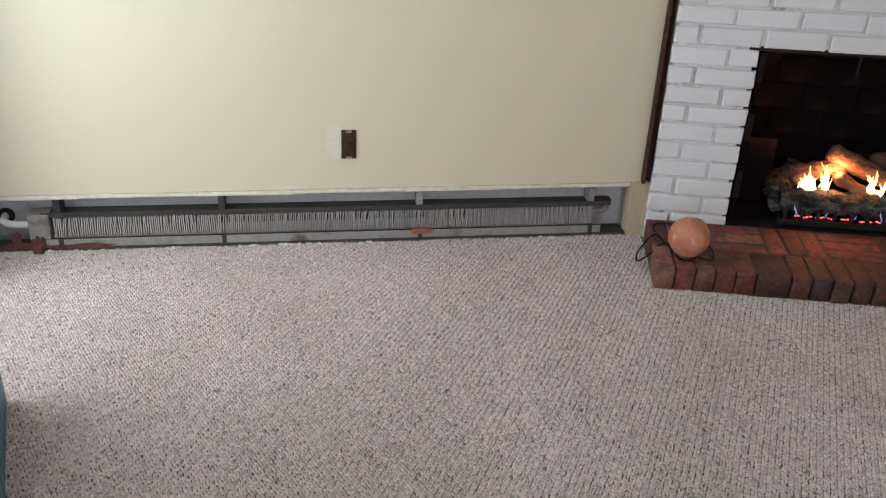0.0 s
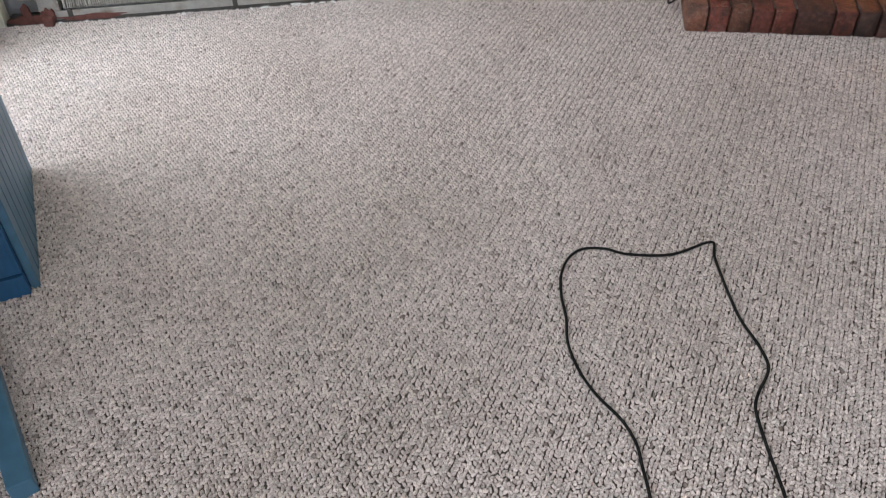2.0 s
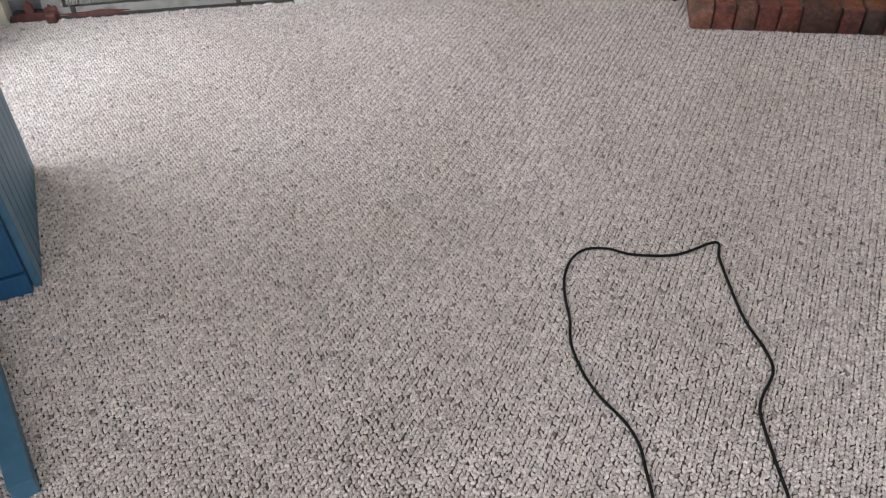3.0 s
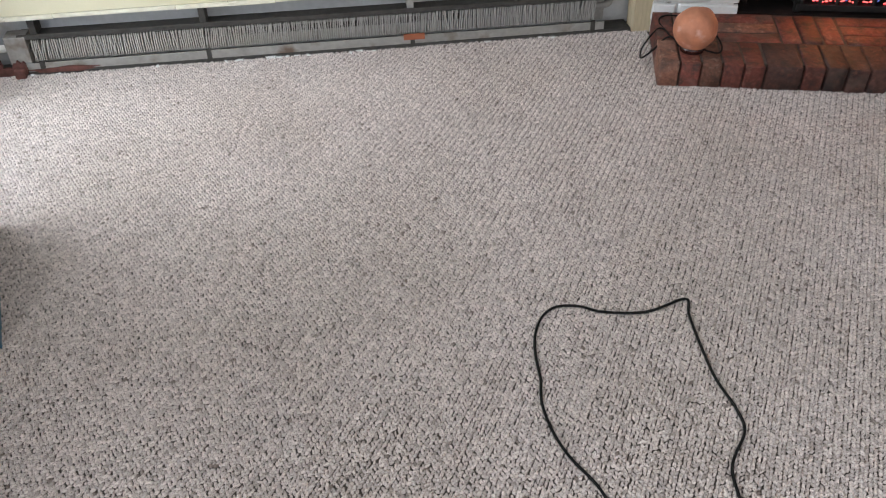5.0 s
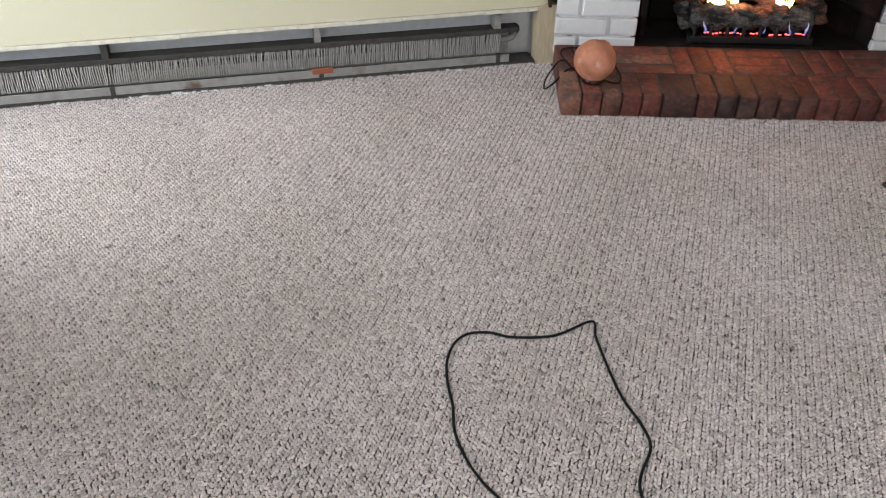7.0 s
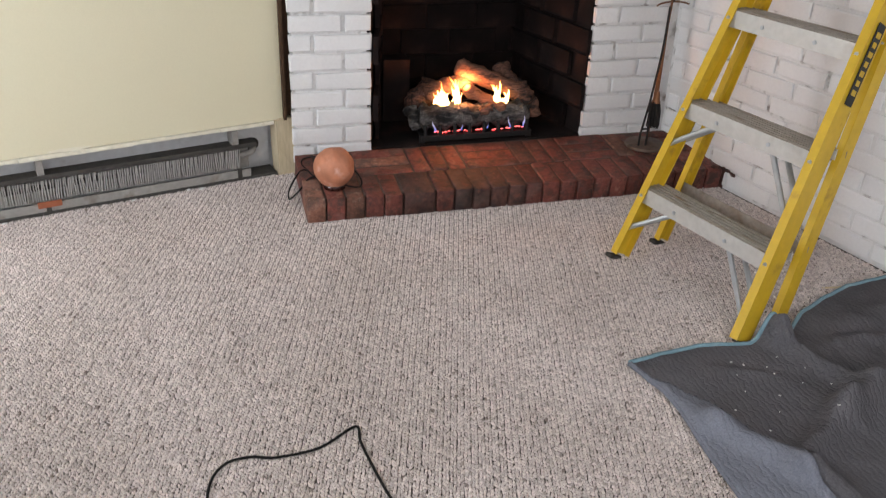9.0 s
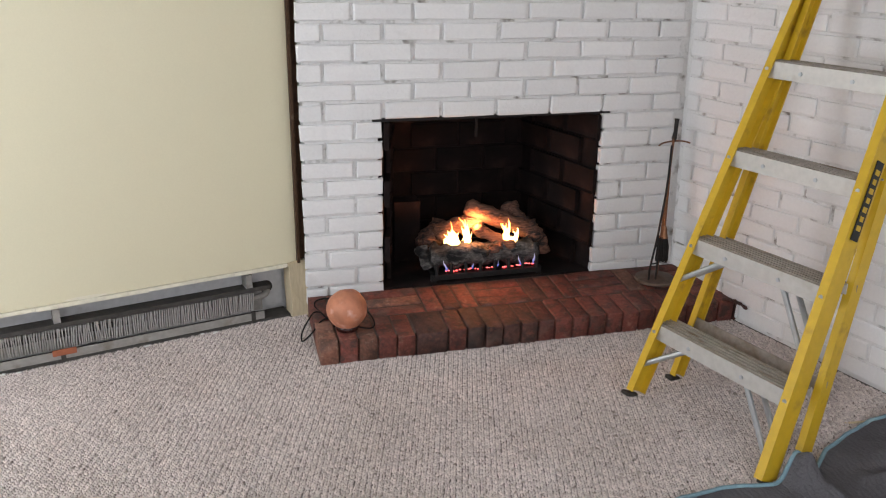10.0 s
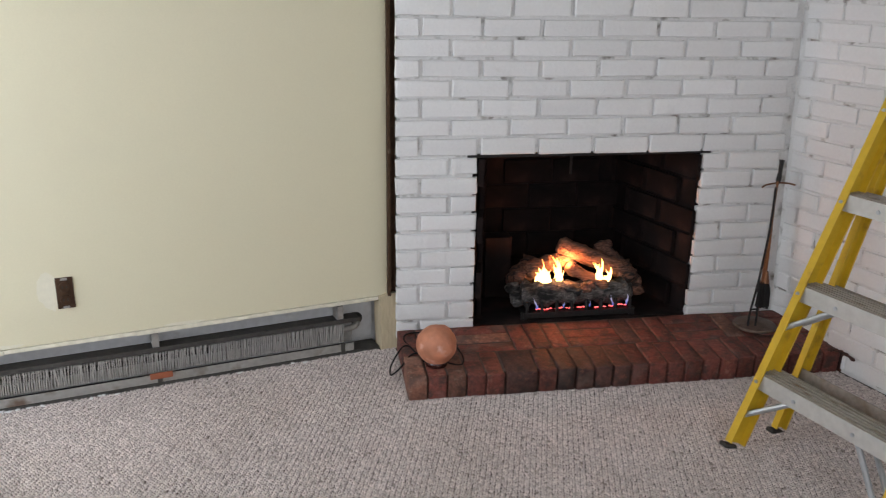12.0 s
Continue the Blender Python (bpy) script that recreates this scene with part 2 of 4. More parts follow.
M_SALT = surface("pink_salt_crystal", (0.47, 0.185, 0.105), 0.6, grain=24, spread=0.28, stain=(0.62, 0.35, 0.28), stain_scale=26, stain_from=0.56, bump=0.5, depth=0.004)
M_LAMPWOOD = surface("dark_lamp_base", (0.032, 0.008, 0.006), 0.25, grain=30, spread=0.25, bump=0.1)
M_FOOT = surface("worn_grey_rubber", (0.045, 0.040, 0.036), 0.8, spec=0.2, grain=60, spread=0.3, bump=0.2)
M_BLACK = surface("black_rubber_cord", (0.010, 0.010, 0.010), 0.75, spec=0.2, grain=40, spread=0.2, bump=0.1)
M_YELLOWFG = surface("yellow_fibreglass", (0.58, 0.37, 0.02), 0.42, grain=40, spread=0.08, stain=(0.26, 0.15, 0.03), stain_scale=13, stain_from=0.60, bump=0.15, stretch=(1, 1, 1))
M_ALU = surface("scuffed_aluminium", (0.57, 0.555, 0.53), 0.45, 0.35, grain=50, spread=0.08, stain=(0.42, 0.38, 0.33), stain_scale=8, stain_from=0.6, bump=0.15)
M_TREAD = surface("dirty_tread", (0.33, 0.295, 0.26), 0.6, 0.2, grain=60, spread=0.2, stain=(0.2, 0.14, 0.09), stain_scale=9, stain_from=0.55, bump=0.3)
M_GALV = surface("galvanised_strut", (0.50, 0.53, 0.56), 0.4, 0.8, grain=30, spread=0.12, bump=0.1)
M_LABEL = surface("black_label", (0.012, 0.012, 0.012), 0.5, grain=30, spread=0.1, bump=0)
M_BINDING = surface("pale_blue_binding", (0.17, 0.28, 0.33), 0.9, grain=120, spread=0.15, stain=(0.28, 0.40, 0.44), stain_scale=9, stain_from=0.5, bump=0.4)
M_CHIP = surface("white_paint_chip", (0.75, 0.75, 0.73), 0.7, grain=40, spread=0.05, bump=0.1)
M_STRAW = surface("pale_wood_sliver", (0.62, 0.50, 0.33), 0.8, grain=60, spread=0.15, bump=0.2)
M_BRASS = surface("tarnished_brass", (0.20, 0.095, 0.05), 0.42, 0.8, grain=40, spread=0.25, bump=0.15)
M_TOOLBASE = surface("tarnished_cast_base", (0.105, 0.070, 0.052), 0.55, 0.4, grain=50, spread=0.3, stain=(0.20, 0.17, 0.14), stain_scale=12, stain_from=0.55, bump=0.3)
M_BRISTLE = surface("black_bristle", (0.012, 0.010, 0.009), 0.9, grain=200, spread=0.5, bump=0.8, stretch=(3, 3, 0.3))
M_BLUE = surface("blue_painted_wood", (0.016, 0.075, 0.17), 0.45, grain=40, spread=0.15, stain=(0.035, 0.14, 0.28), stain_scale=6, bump=0.3, stretch=(3, 3, 0.5))
M_LIGHTBLUE = surface("worn_pale_blue_paint", (0.050, 0.130, 0.205), 0.45, grain=40, spread=0.12, stain=(0.03, 0.11, 0.19), stain_scale=8, bump=0.2)
M_PLAIN = surface("greige_wall_paint", (0.36, 0.33, 0.29), 0.6, grain=150, spread=0.02, bump=0.1)
M_CEIL = surface("white_ceiling_paint", (0.60, 0.59, 0.57), 0.8, grain=150, spread=0.02, bump=0.1)
M_GLASS, _n, _l, _b = shader("window_glass", 0.02)
_b.inputs["Transmission Weight"].default_value = 1.0
_b.inputs["Base Color"].default_value = (0.95, 0.98, 0.97, 1)


def blanket_material(name, lift):
    """Charcoal quilted moving blanket: zigzag stitching, lint and pilling."""
    m, nodes, links, b = shader(name, 0.95, 0, 0.1)
    co = nodes.new("ShaderNodeTexCoord")
    wave = nodes.new("ShaderNodeTexWave")
    wave.inputs["Scale"].default_value, wave.inputs["Distortion"].default_value = 19.0, 7.0
    wave.inputs["Detail Scale"].default_value = 2.2
    fuzz = nodes.new("ShaderNodeTexNoise")
    fuzz.inputs["Scale"].default_value, fuzz.inputs["Detail"].default_value = 240, 4
    slow = nodes.new("ShaderNodeTexNoise")
    slow.inputs["Scale"].default_value = 5.0
    for t in (wave, fuzz, slow):
        links.new(co.outputs["Object"], t.inputs["Vector"])
    r = ramp(nodes, [(0.3, tuple(a * c for a, c in zip((0.155, 0.150, 0.162), lift))), (0.6, tuple(a * c for a, c in zip((0.215, 0.208, 0.226), lift))), (0.8, tuple(a * c for a, c in zip((0.262, 0.258, 0.280), lift)))])
    mix = nodes.new("ShaderNodeMath")
    mix.operation = "MULTIPLY_ADD"
    mix.inputs[1].default_value = 0.6
    links.new(fuzz.outputs[0], mix.inputs[0])
    half = nodes.new("ShaderNodeMath")
    half.operation = "MULTIPLY"
    half.inputs[1].default_value = 0.45
    links.new(slow.outputs[0], half.inputs[0])
    links.new(half.outputs[0], mix.inputs[2])
    links.new(mix.outputs[0], r.inputs[0])
    links.new(r.outputs[0], b.inputs["Base Color"])
    seam = ramp(nodes, [(0.0, (0, 0, 0)), (0.35, (0.75, 0.75, 0.75)), (0.8, (1, 1, 1))])
    links.new(wave.outputs["Color"], seam.inputs[0])
    bp = nodes.new("ShaderNodeBump")
    bp.inputs["Strength"].default_value, bp.inputs["Distance"].default_value = 0.40, 0.005
    links.new(seam.outputs[0], bp.inputs["Height"])
    bp2 = nodes.new("ShaderNodeBump")
    bp2.inputs["Strength"].default_value, bp2.inputs["Distance"].default_value = 0.5, 0.002
    links.new(fuzz.outputs[0], bp2.inputs["Height"])
    links.new(bp.outputs[0], bp2.inputs["Normal"])
    links.new(bp2.outputs[0], b.inputs["Normal"])
    return m


M_BLANKET = blanket_material("quilted_blanket", (1, 1, 1))
# same blanket, tinted bluer to paint in the light on its west slope
M_LITEDGE = blanket_material("blanket_lit_edge", (0.86, 0.94, 1.03))


# ---- mesh helpers
def thing(name, m, label, category, group="", kind=""):
    ob = new(name)
    ob.empty_display_size = 0.05
    ob.matrix_world = m
    return tagged(ob, label, category, group, kind)


def part(name, bm, material, parent=None, label="", smooth=False):
    me = bpy.data.meshes.new(name)
    bmesh.ops.recalc_face_normals(bm, faces=bm.faces)
    for f in bm.faces:
        f.smooth = smooth
    bm.to_mesh(me)
    bm.free()
    me.materials.append(material)
    ob = new(name, me)
    if parent:
        ob.parent = parent
    return tagged(ob, label)


def box(x0, x1, y0, y1, z0, z1, bevel=0.0, bm=None, m=None):
    bm = bm or bmesh.new()
    made = bmesh.ops.create_cube(bm, size=1)["verts"]
    t = Matrix.Translation(((x0 + x1) / 2, (y0 + y1) / 2, (z0 + z1) / 2)) @ Matrix.Diagonal((x1 - x0, y1 - y0, z1 - z0, 1))
    bmesh.ops.transform(bm, matrix=(m or Matrix()) @ t, verts=made)
    if bevel:
        edges = list({e for v in made for e in v.link_edges})
        bmesh.ops.bevel(bm, geom=edges, offset=bevel, segments=2, affect="EDGES", profile=0.6)
    return bm


def beam(p0, p1, a, wa, wb, bevel=0.0, bm=None):
    """A bar of section wa x wb from p0 to p1; a: the direction of wa."""
    p0, p1, a = Vector(p0), Vector(p1), Vector(a)
    d = (p1 - p0).normalized()
    a = (a - d * a.dot(d)).normalized()
    m = Matrix((a, d.cross(a), d)).transposed().to_4x4()
    m.translation = p0
    return box(-wa / 2, wa / 2, -wb / 2, wb / 2, 0, (p1 - p0).length, bevel, bm, m)


def smooth_path(points, steps=8):
    """Catmull-Rom curve through the points."""
    p = [Vector(q) for q in points]
    p = [2 * p[0] - p[1]] + p + [2 * p[-1] - p[-2]]
    out = []
    for a, b, c, d in zip(p, p[1:], p[2:], p[3:]):
        for k in range(steps):
            t = k / steps
            out.append(0.5 * (2 * b + (c - a) * t + (2 * a - 5 * b + 4 * c - d) * t * t + (3 * b - a - 3 * c + d) * t ** 3))
    return out + [p[-2]]


def tube(points, radius, seg=8, bm=None):
    """A round bar along the points; radius: a number or one for each point."""
    bm = bm or bmesh.new()
    pts = [Vector(q) for q in points]
    rings, side = [], None
    for k, q in enumerate(pts):
        d = (pts[min(k + 1, len(pts) - 1)] - pts[max(k - 1, 0)]).normalized()
        if side is None:
            side = d.orthogonal().normalized()
        side = (side - d * side.dot(d)).normalized()
        other = d.cross(side)
        r = radius[k] if isinstance(radius, (list, tuple)) else radius
        rings.append([bm.verts.new(q + (side * math.cos(2 * math.pi * j / seg) + other * math.sin(2 * math.pi * j / seg)) * r) for j in range(seg)])
    for a, b in zip(rings, rings[1:]):
        for j in range(seg):
            bm.faces.new((a[j], a[(j + 1) % seg], b[(j + 1) % seg], b[j]))
    bm.faces.new(rings[0][::-1])
    bm.faces.new(rings[-1])
    return bm


def lathe(profile, seg=24, bm=None, centre=(0, 0, 0)):
    bm = bm or bmesh.new()
    c = Vector(centre)
    rings = [[bm.verts.new(c + Vector((r * math.cos(2 * math.pi * j / seg), r * math.sin(2 * math.pi * j / seg), z))) for j in range(seg)] for r, z in profile]
    for a, b in zip(rings, rings[1:]):
        for j in range(seg):
            bm.faces.new((a[j], a[(j + 1) % seg], b[(j + 1) % seg], b[j]))
    bm.faces.new(rings[0][::-1])
    bm.faces.new(rings[-1])
    return bm


def brick_mesh(name, sx, sy, sz, bevel, seed, material, lump=0.0012):
    """A brick whose front is at y = 0 and whose body reaches to y = sy; x and z from its centre; edges rounded, faces uneven."""
    rnd = random.Random(seed)
    xs, zs = (-sx / 2, -sx / 2 + bevel, sx / 2 - bevel, sx / 2), (-sz / 2, -sz / 2 + bevel, sz / 2 - bevel, sz / 2)
    bm = bmesh.new()
    grid = {}
    for i, x in enumerate(xs):
        for k, z in enumerate(zs):
            edge = (i in (0, 3)) + (k in (0, 3))
            y = (0.0, bevel * 0.9, bevel * 1.8)[edge] + rnd.uniform(-lump, lump) * 0.4
            grid[i, k] = bm.verts.new((x + rnd.uniform(-lump, lump), y, z + rnd.uniform(-lump, lump)))
    for i in range(3):
        for k in range(3):
            bm.faces.new((grid[i, k], grid[i + 1, k], grid[i + 1, k + 1], grid[i, k + 1]))
    rim = [grid[i, 0] for i in range(4)] + [grid[3, k] for k in range(1, 4)] + [grid[i, 3] for i in (2, 1, 0)] + [grid[0, k] for k in (2, 1)]
    back = [bm.verts.new((v.co.x, sy, v.co.z)) for v in rim]
    for a in range(len(rim)):
        b = (a + 1) % len(rim)
        bm.faces.new((rim[a], back[a], back[b], rim[b]))
    bmesh.ops.recalc_face_normals(bm, faces=bm.faces)
    me = bpy.data.meshes.new(name)
    bm.to_mesh(me)
    bm.free()
    me.materials.append(material)
    return me


def piece(name, me, parent, m):
    ob = new(name, me)
    ob.parent = parent
    ob.matrix_local = m
    return ob


# ---- the shell of the room
HEARTH_Z, TOP_Z, COURSE, PITCH, CEILING = 0.117, 0.755, 0.0677, 0.21, 2.42
OPEN_W = 0.84

floor = tagged(part("floor", box(-3.0, 1.9, -5.6, 0.9, -0.12, 0.0), M_BACKING), "beige flecked berber loop carpet, wall to wall", "carpet", kind="structure")
part("carpet_pile", box(-2.36, 1.44, -3.95, -2.79, 0.0005, 0.0065, m=ROOM), M_CARPET, floor)
ceiling = tagged(part("ceiling", box(-2.75, 1.6, -5.15, 0.45, CEILING, CEILING + 0.1, m=ROOM), M_CEIL), "plain white ceiling", "ceiling", kind="structure")

def cut_rise(bm0):
    """The cut edge over the heater climbs a little towards the brick."""
    for v in bm0.verts:
        if v.co.z < 0.25:
            v.co.z += 0.009 * max(0.0, (v.co.x + 2.6) / 2.3)
    return bm0


# yellow wall: drywall ends above the heater recess
wall_yellow = tagged(part("wall_north", cut_rise(box(-2.36, -0.006, 0.0, 0.10, 0.208, CEILING, 0.0015, m=ROOM)), M_YELLOW), "cream-yellow painted drywall, cut off above the heater", "wall", kind="structure")
bm = bmesh.new()
rnd = random.Random(4)
x = -2.345
while x < -0.05:
    w = min(rnd.uniform(0.10, 0.42), -0.045 - x)
    box(x, x + w - 0.0008, -0.004 + rnd.uniform(-0.002, 0.001), 0.07, 0.192 + rnd.uniform(-0.0015, 0.0015), 0.2065, 0.002, bm, ROOM)
    x += w
tagged(part("trim", cut_rise(bm), M_CUT), "ragged cream strip along the cut drywall edge", "trim", kind="structure")
bm = bmesh.new()
for px_, pz_, sx_, sz_ in ((-1.15, 0.385, 0.040, 0.065), (-1.30, 0.220, 0.07, 0.007), (-0.75, 0.219, 0.09, 0.006)):
    ring = [bm.verts.new(ROOM @ Vector((px_ + sx_ * math.cos(a) * rnd.uniform(0.7, 1.1), -0.0012, pz_ + sz_ * math.sin(a) * rnd.uniform(0.7, 1.1)))) for a in [k * math.pi / 8 for k in range(16)]]
    bm.faces.new(ring)
patch = tagged(part("wall_patch", bm, M_PATCH), "pale joint-compound smears on the cream wall", "wall patch", kind="structure")
back_m = tagged(part("wall_recess", box(-2.36, -0.006, 0.0865, 0.13, 0.0, 0.207, m=ROOM), M_PANEL), "grey steel back of the heater recess", "wall", kind="structure")

# window wall on the west, with a glazed door; south wall with a window behind the viewer; wall above and beyond the brick
WX = -2.37
for name, a in (("wall_west", (WX - 0.14, WX, -0.30, 0.12, 0.0, CEILING)), ("wall_west", (WX - 0.14, WX, -2.70, -1.40, 0.0, CEILING)),
                ("wall_west", (WX - 0.14, WX, -1.40, -0.30, 2.10, CEILING)), ("wall_west", (WX - 0.14, WX, -3.80, -2.70, 2.10, CEILING)),
                ("wall_west", (WX - 0.14, WX, -4.09, -3.80, 0.0, CEILING))):
    tagged(part(name, box(*a, m=ROOM), M_PLAIN), "plain greige wall beside the glazed door", "wall", kind="structure")
for a in ((-2.6, -1.95, -4.09, -3.95, 0, CEILING), (0.85, 1.60, -4.09, -3.95, 0, CEILING), (-1.95, 0.85, -4.09, -3.95, 0, 0.8), (-1.95, 0.85, -4.09, -3.95, 2.1, CEILING)):
    tagged(part("wall_south", box(*a, m=ROOM), M_PLAIN), "plain greige wall round a window", "wall", kind="structure")

for name, cy in (("door_1", -0.85), ("door_2", -3.25)):
    door = thing(name, ROOM @ pose(WX, cy, 0), "glazed patio door in a worn oak frame", "door", kind="structure")
    part("door_frame", box(-0.11, 0.008, 0.49, 0.55, 0.0, 2.10, 0.003), M_OAK, door, "orange oak frame")
    part("door_frame", box(-0.11, 0.008, -0.55, -0.49, 0.0, 2.10, 0.003), M_OAK, door, "orange oak frame")
    part("door_frame", box(-0.11, 0.008, -0.49, 0.49, 2.04, 2.10, 0.003), M_OAK, door, "orange oak frame")
    part("sill", box(-0.13, 0.004, -0.49, 0.49, 0.0, 0.05, 0.003), M_OAK, door)
    part("mullion", box(-0.10, -0.06, -0.03, 0.03, 0.05, 2.04, 0.003), M_OAK, door)
    for y0, y1 in ((-0.49, -0.03), (0.03, 0.49)):
        pane = part("pane", box(-0.09, -0.084, y0, y1, 0.05, 2.04), M_GLASS, door)
        pane.visible_shadow = False
win = thing("window_1", ROOM @ pose(-0.55, -4.02, 0.8), "wide window in an oak frame", "window", kind="structure")
for a in ((-1.4, -1.34, 0, 1.3), (1.34, 1.4, 0, 1.3), (-0.03, 0.03, 0.06, 1.24)):
    part("window_frame", box(a[0], a[1], -0.05, 0.05, a[2], a[3], 0.003), M_OAK, win)
for a in ((0, 0.06), (1.24, 1.3)):
    part("window_frame", box(-1.34, 1.34, -0.05, 0.05, a[0], a[1], 0.003), M_OAK, win)
for x0, x1 in ((-1.34, -0.03), (0.03, 1.34)):
    pane = part("pane", box(x0, x1, -0.004, 0.004, 0.06, 1.24), M_GLASS, win)
    pane.visible_shadow = False

# corner beside the door: raw plaster edge and a block of oak on the carpet
corner = tagged(part("corner_trim", box(-2.362, -2.318, -0.012, 0.05, 0.0, 0.191, 0.004, m=ROOM), M_PATCH), "chipped white plaster edge in the corner", "trim", kind="structure")

# dark strip between the cream wall and the brick, and the pine end board of the heater recess
bm = beam((-0.311, 0.094, 0.222), (-0.311, 0.094, CEILING), (1, 0, 0), 0.012, 0.05, 0.002)
tagged(part("trim", bm, M_DARKWOOD), "dark brown stained strip where drywall meets brick", "trim", kind="structure")
stud = tagged(part("trim", box(-0.316, -0.284, 0.108, 0.150, 0.228, CEILING), M_DARKWOOD), "dark timber behind the ragged brick edge", "trim", kind="structure")
bm = bmesh.new()
outline = ((-0.040, 0.0), (0.030, 0.0), (0.038, 0.06), (0.040, 0.13), (0.034, 0.19), (0.022, 0.222), (-0.006, 0.226), (-0.044, 0.216), (-0.044, 0.12))
front = [bm.verts.new((x, -0.022 + 0.006 * (z > 0.2), z)) for x, z in outline]
rear = [bm.verts.new((x, 0.05, z)) for x, z in outline]
bm.faces.new(front)
bm.faces.new(rear[::-1])
for k in range(len(outline)):
    n = (k + 1) % len(outline)
    bm.faces.new((front[k], rear[k], rear[n], front[n]))
end_board = part("pine_end_board", bm, M_PINE)
end_board.matrix_world = ROOM
tagged(end_board, "bare pine board with a rounded top, ending the heater", "board")

# ---- outlet without a cover plate
outlet = thing("wall_outlet", ROOM @ pose(-1.103, 0.0, 0.378), "dark brown duplex outlet without a cover plate", "outlet")
part("outlet_box", box(-0.026, 0.026, -0.004, 0.02, -0.052, 0.052, 0.002), M_DARKWOOD, outlet)
for z in (-0.022, 0.022):
    face = part("receptacle", lathe([(0.0172, 0), (0.0172, 0.005), (0.0155, 0.007)], 20), M_DARKWOOD, outlet)
    face.matrix_local = pose(0, -0.004, z, 90, 0, 0)
    for dx in (-0.006, 0.006):
        part("slot", box(dx - 0.0012, dx + 0.0012, -0.0118, -0.0105, z - 0.004, z + 0.005), M_LABEL, outlet)
for z in (-0.047, 0.047):
    part("mounting_strap", box(-0.010, 0.010, -0.0065, -0.0035, z - 0.004, z + 0.004, 0.001), M_STEEL, outlet)

# ---- baseboard heater, its cover taken off
heater = thing("baseboard_heater", ROOM @ pose(-1.18, 0, 0), "long baseboard heater with bare fins, cover removed", "heater")
X0, X1 = -1.135, 1.135


def hx(v):
    return v + 1.18


part("back_panel", box(X0, X1, 0.074, 0.0855, 0.03, 0.2065, 0.002), M_PANEL, heater, "dented grey steel back panel")
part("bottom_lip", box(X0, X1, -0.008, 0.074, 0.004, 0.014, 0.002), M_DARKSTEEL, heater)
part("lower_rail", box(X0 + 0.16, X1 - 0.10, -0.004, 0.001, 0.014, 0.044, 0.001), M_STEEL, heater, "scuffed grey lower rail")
# dark shelf added behind the damper to give the shade over the fins
part("shade_shelf", box(X0 + 0.16, X1 - 0.07, 0.012, 0.074, 0.128, 0.134, 0.001), M_DARKSTEEL, heater, "dark damper strip")
part("damper", box(X0 + 0.16, X1 - 0.07, 0.004, 0.010, 0.124, 0.140, 0.001), M_DARKSTEEL, heater, "dark damper strip")
# added board whose tone stands for the shadow between the fins
part("fin_shadow_board", box(X0 + 0.16, X1 - 0.09, 0.048, 0.073, 0.03, 0.128, 0.001), M_STEEL, heater, "grey steel behind the fins, added for the shadow in the gaps")
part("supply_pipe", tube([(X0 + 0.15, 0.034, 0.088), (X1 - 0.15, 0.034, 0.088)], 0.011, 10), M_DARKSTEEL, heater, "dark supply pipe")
rnd = random.Random(11)
fin_meshes = []
for k in range(5):
    bm = bmesh.new()
    cuts = [(-0.036, 0), (-0.012, 0), (0.012, 0), (0.036, 0)]
    bend = [0, rnd.uniform(-0.0012, 0.0012), rnd.uniform(-0.002, 0.002), rnd.uniform(-0.003, 0.003)]
    rows = []
    for (z, _), bd in zip(cuts, bend):
        rows.append([bm.verts.new((bd + sx * 0.0019, y, z)) for sx, y in ((-1, 0.0), (1, 0.0), (1, 0.042), (-1, 0.042))])
    for a, b in zip(rows, rows[1:]):
        for j in range(4):
            bm.faces.new((a[j], a[(j + 1) % 4], b[(j + 1) % 4], b[j]))
    bm.faces.new(rows[0])
    bm.faces.new(rows[-1])
    bmesh.ops.recalc_face_normals(bm, faces=bm.faces)
    me = bpy.data.meshes.new("fin")
    bm.to_mesh(me)
    bm.free()
    me.materials.append(M_FIN)
    fin_meshes.append(me)
x, fins = X0 + 0.20, 0
lean = 0.0
while x < X1 - 0.13:
    lean = 0.75 * lean + rnd.gauss(0, 1.5)
    piece("fin", rnd.choice(fin_meshes), heater, pose(x, 0.006 + rnd.uniform(-0.002, 0.002), 0.084 + rnd.uniform(-0.002, 0.002), 0, lean, rnd.uniform(-3, 3)))
    x += 0.0074 * rnd.choice((0.85, 0.95, 1.0, 1.0, 1.0, 1.1, 1.25))
    fins += 1
for bx in (hx(-1.55), hx(-0.845), hx(-0.19), hx(-2.10)):
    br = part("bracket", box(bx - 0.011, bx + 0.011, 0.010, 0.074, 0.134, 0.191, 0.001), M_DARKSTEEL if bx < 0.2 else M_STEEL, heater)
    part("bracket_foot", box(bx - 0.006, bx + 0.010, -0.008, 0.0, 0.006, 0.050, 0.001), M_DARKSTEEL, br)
part("end_plate", box(X0 + 0.115, X0 + 0.185, 0.002, 0.07, 0.04, 0.135, 0.004), M_STEEL, heater, "bent pale end plate")
part("pipe_elbow", tube(smooth_path([(X0 + 0.13, 0.03, 0.088), (X0 + 0.06, 0.03, 0.090), (X0 + 0.03, 0.04, 0.098), (X0 + 0.025, 0.085, 0.108)], 6), 0.013, 12), M_WHITEPIPE, heater, "white painted pipe elbow")
part("pipe_hole", tube([(X0 + 0.03, 0.0715, 0.108), (X0 + 0.03, 0.0738, 0.108)], 0.028, 18), M_LABEL, heater, "black hole in the panel")
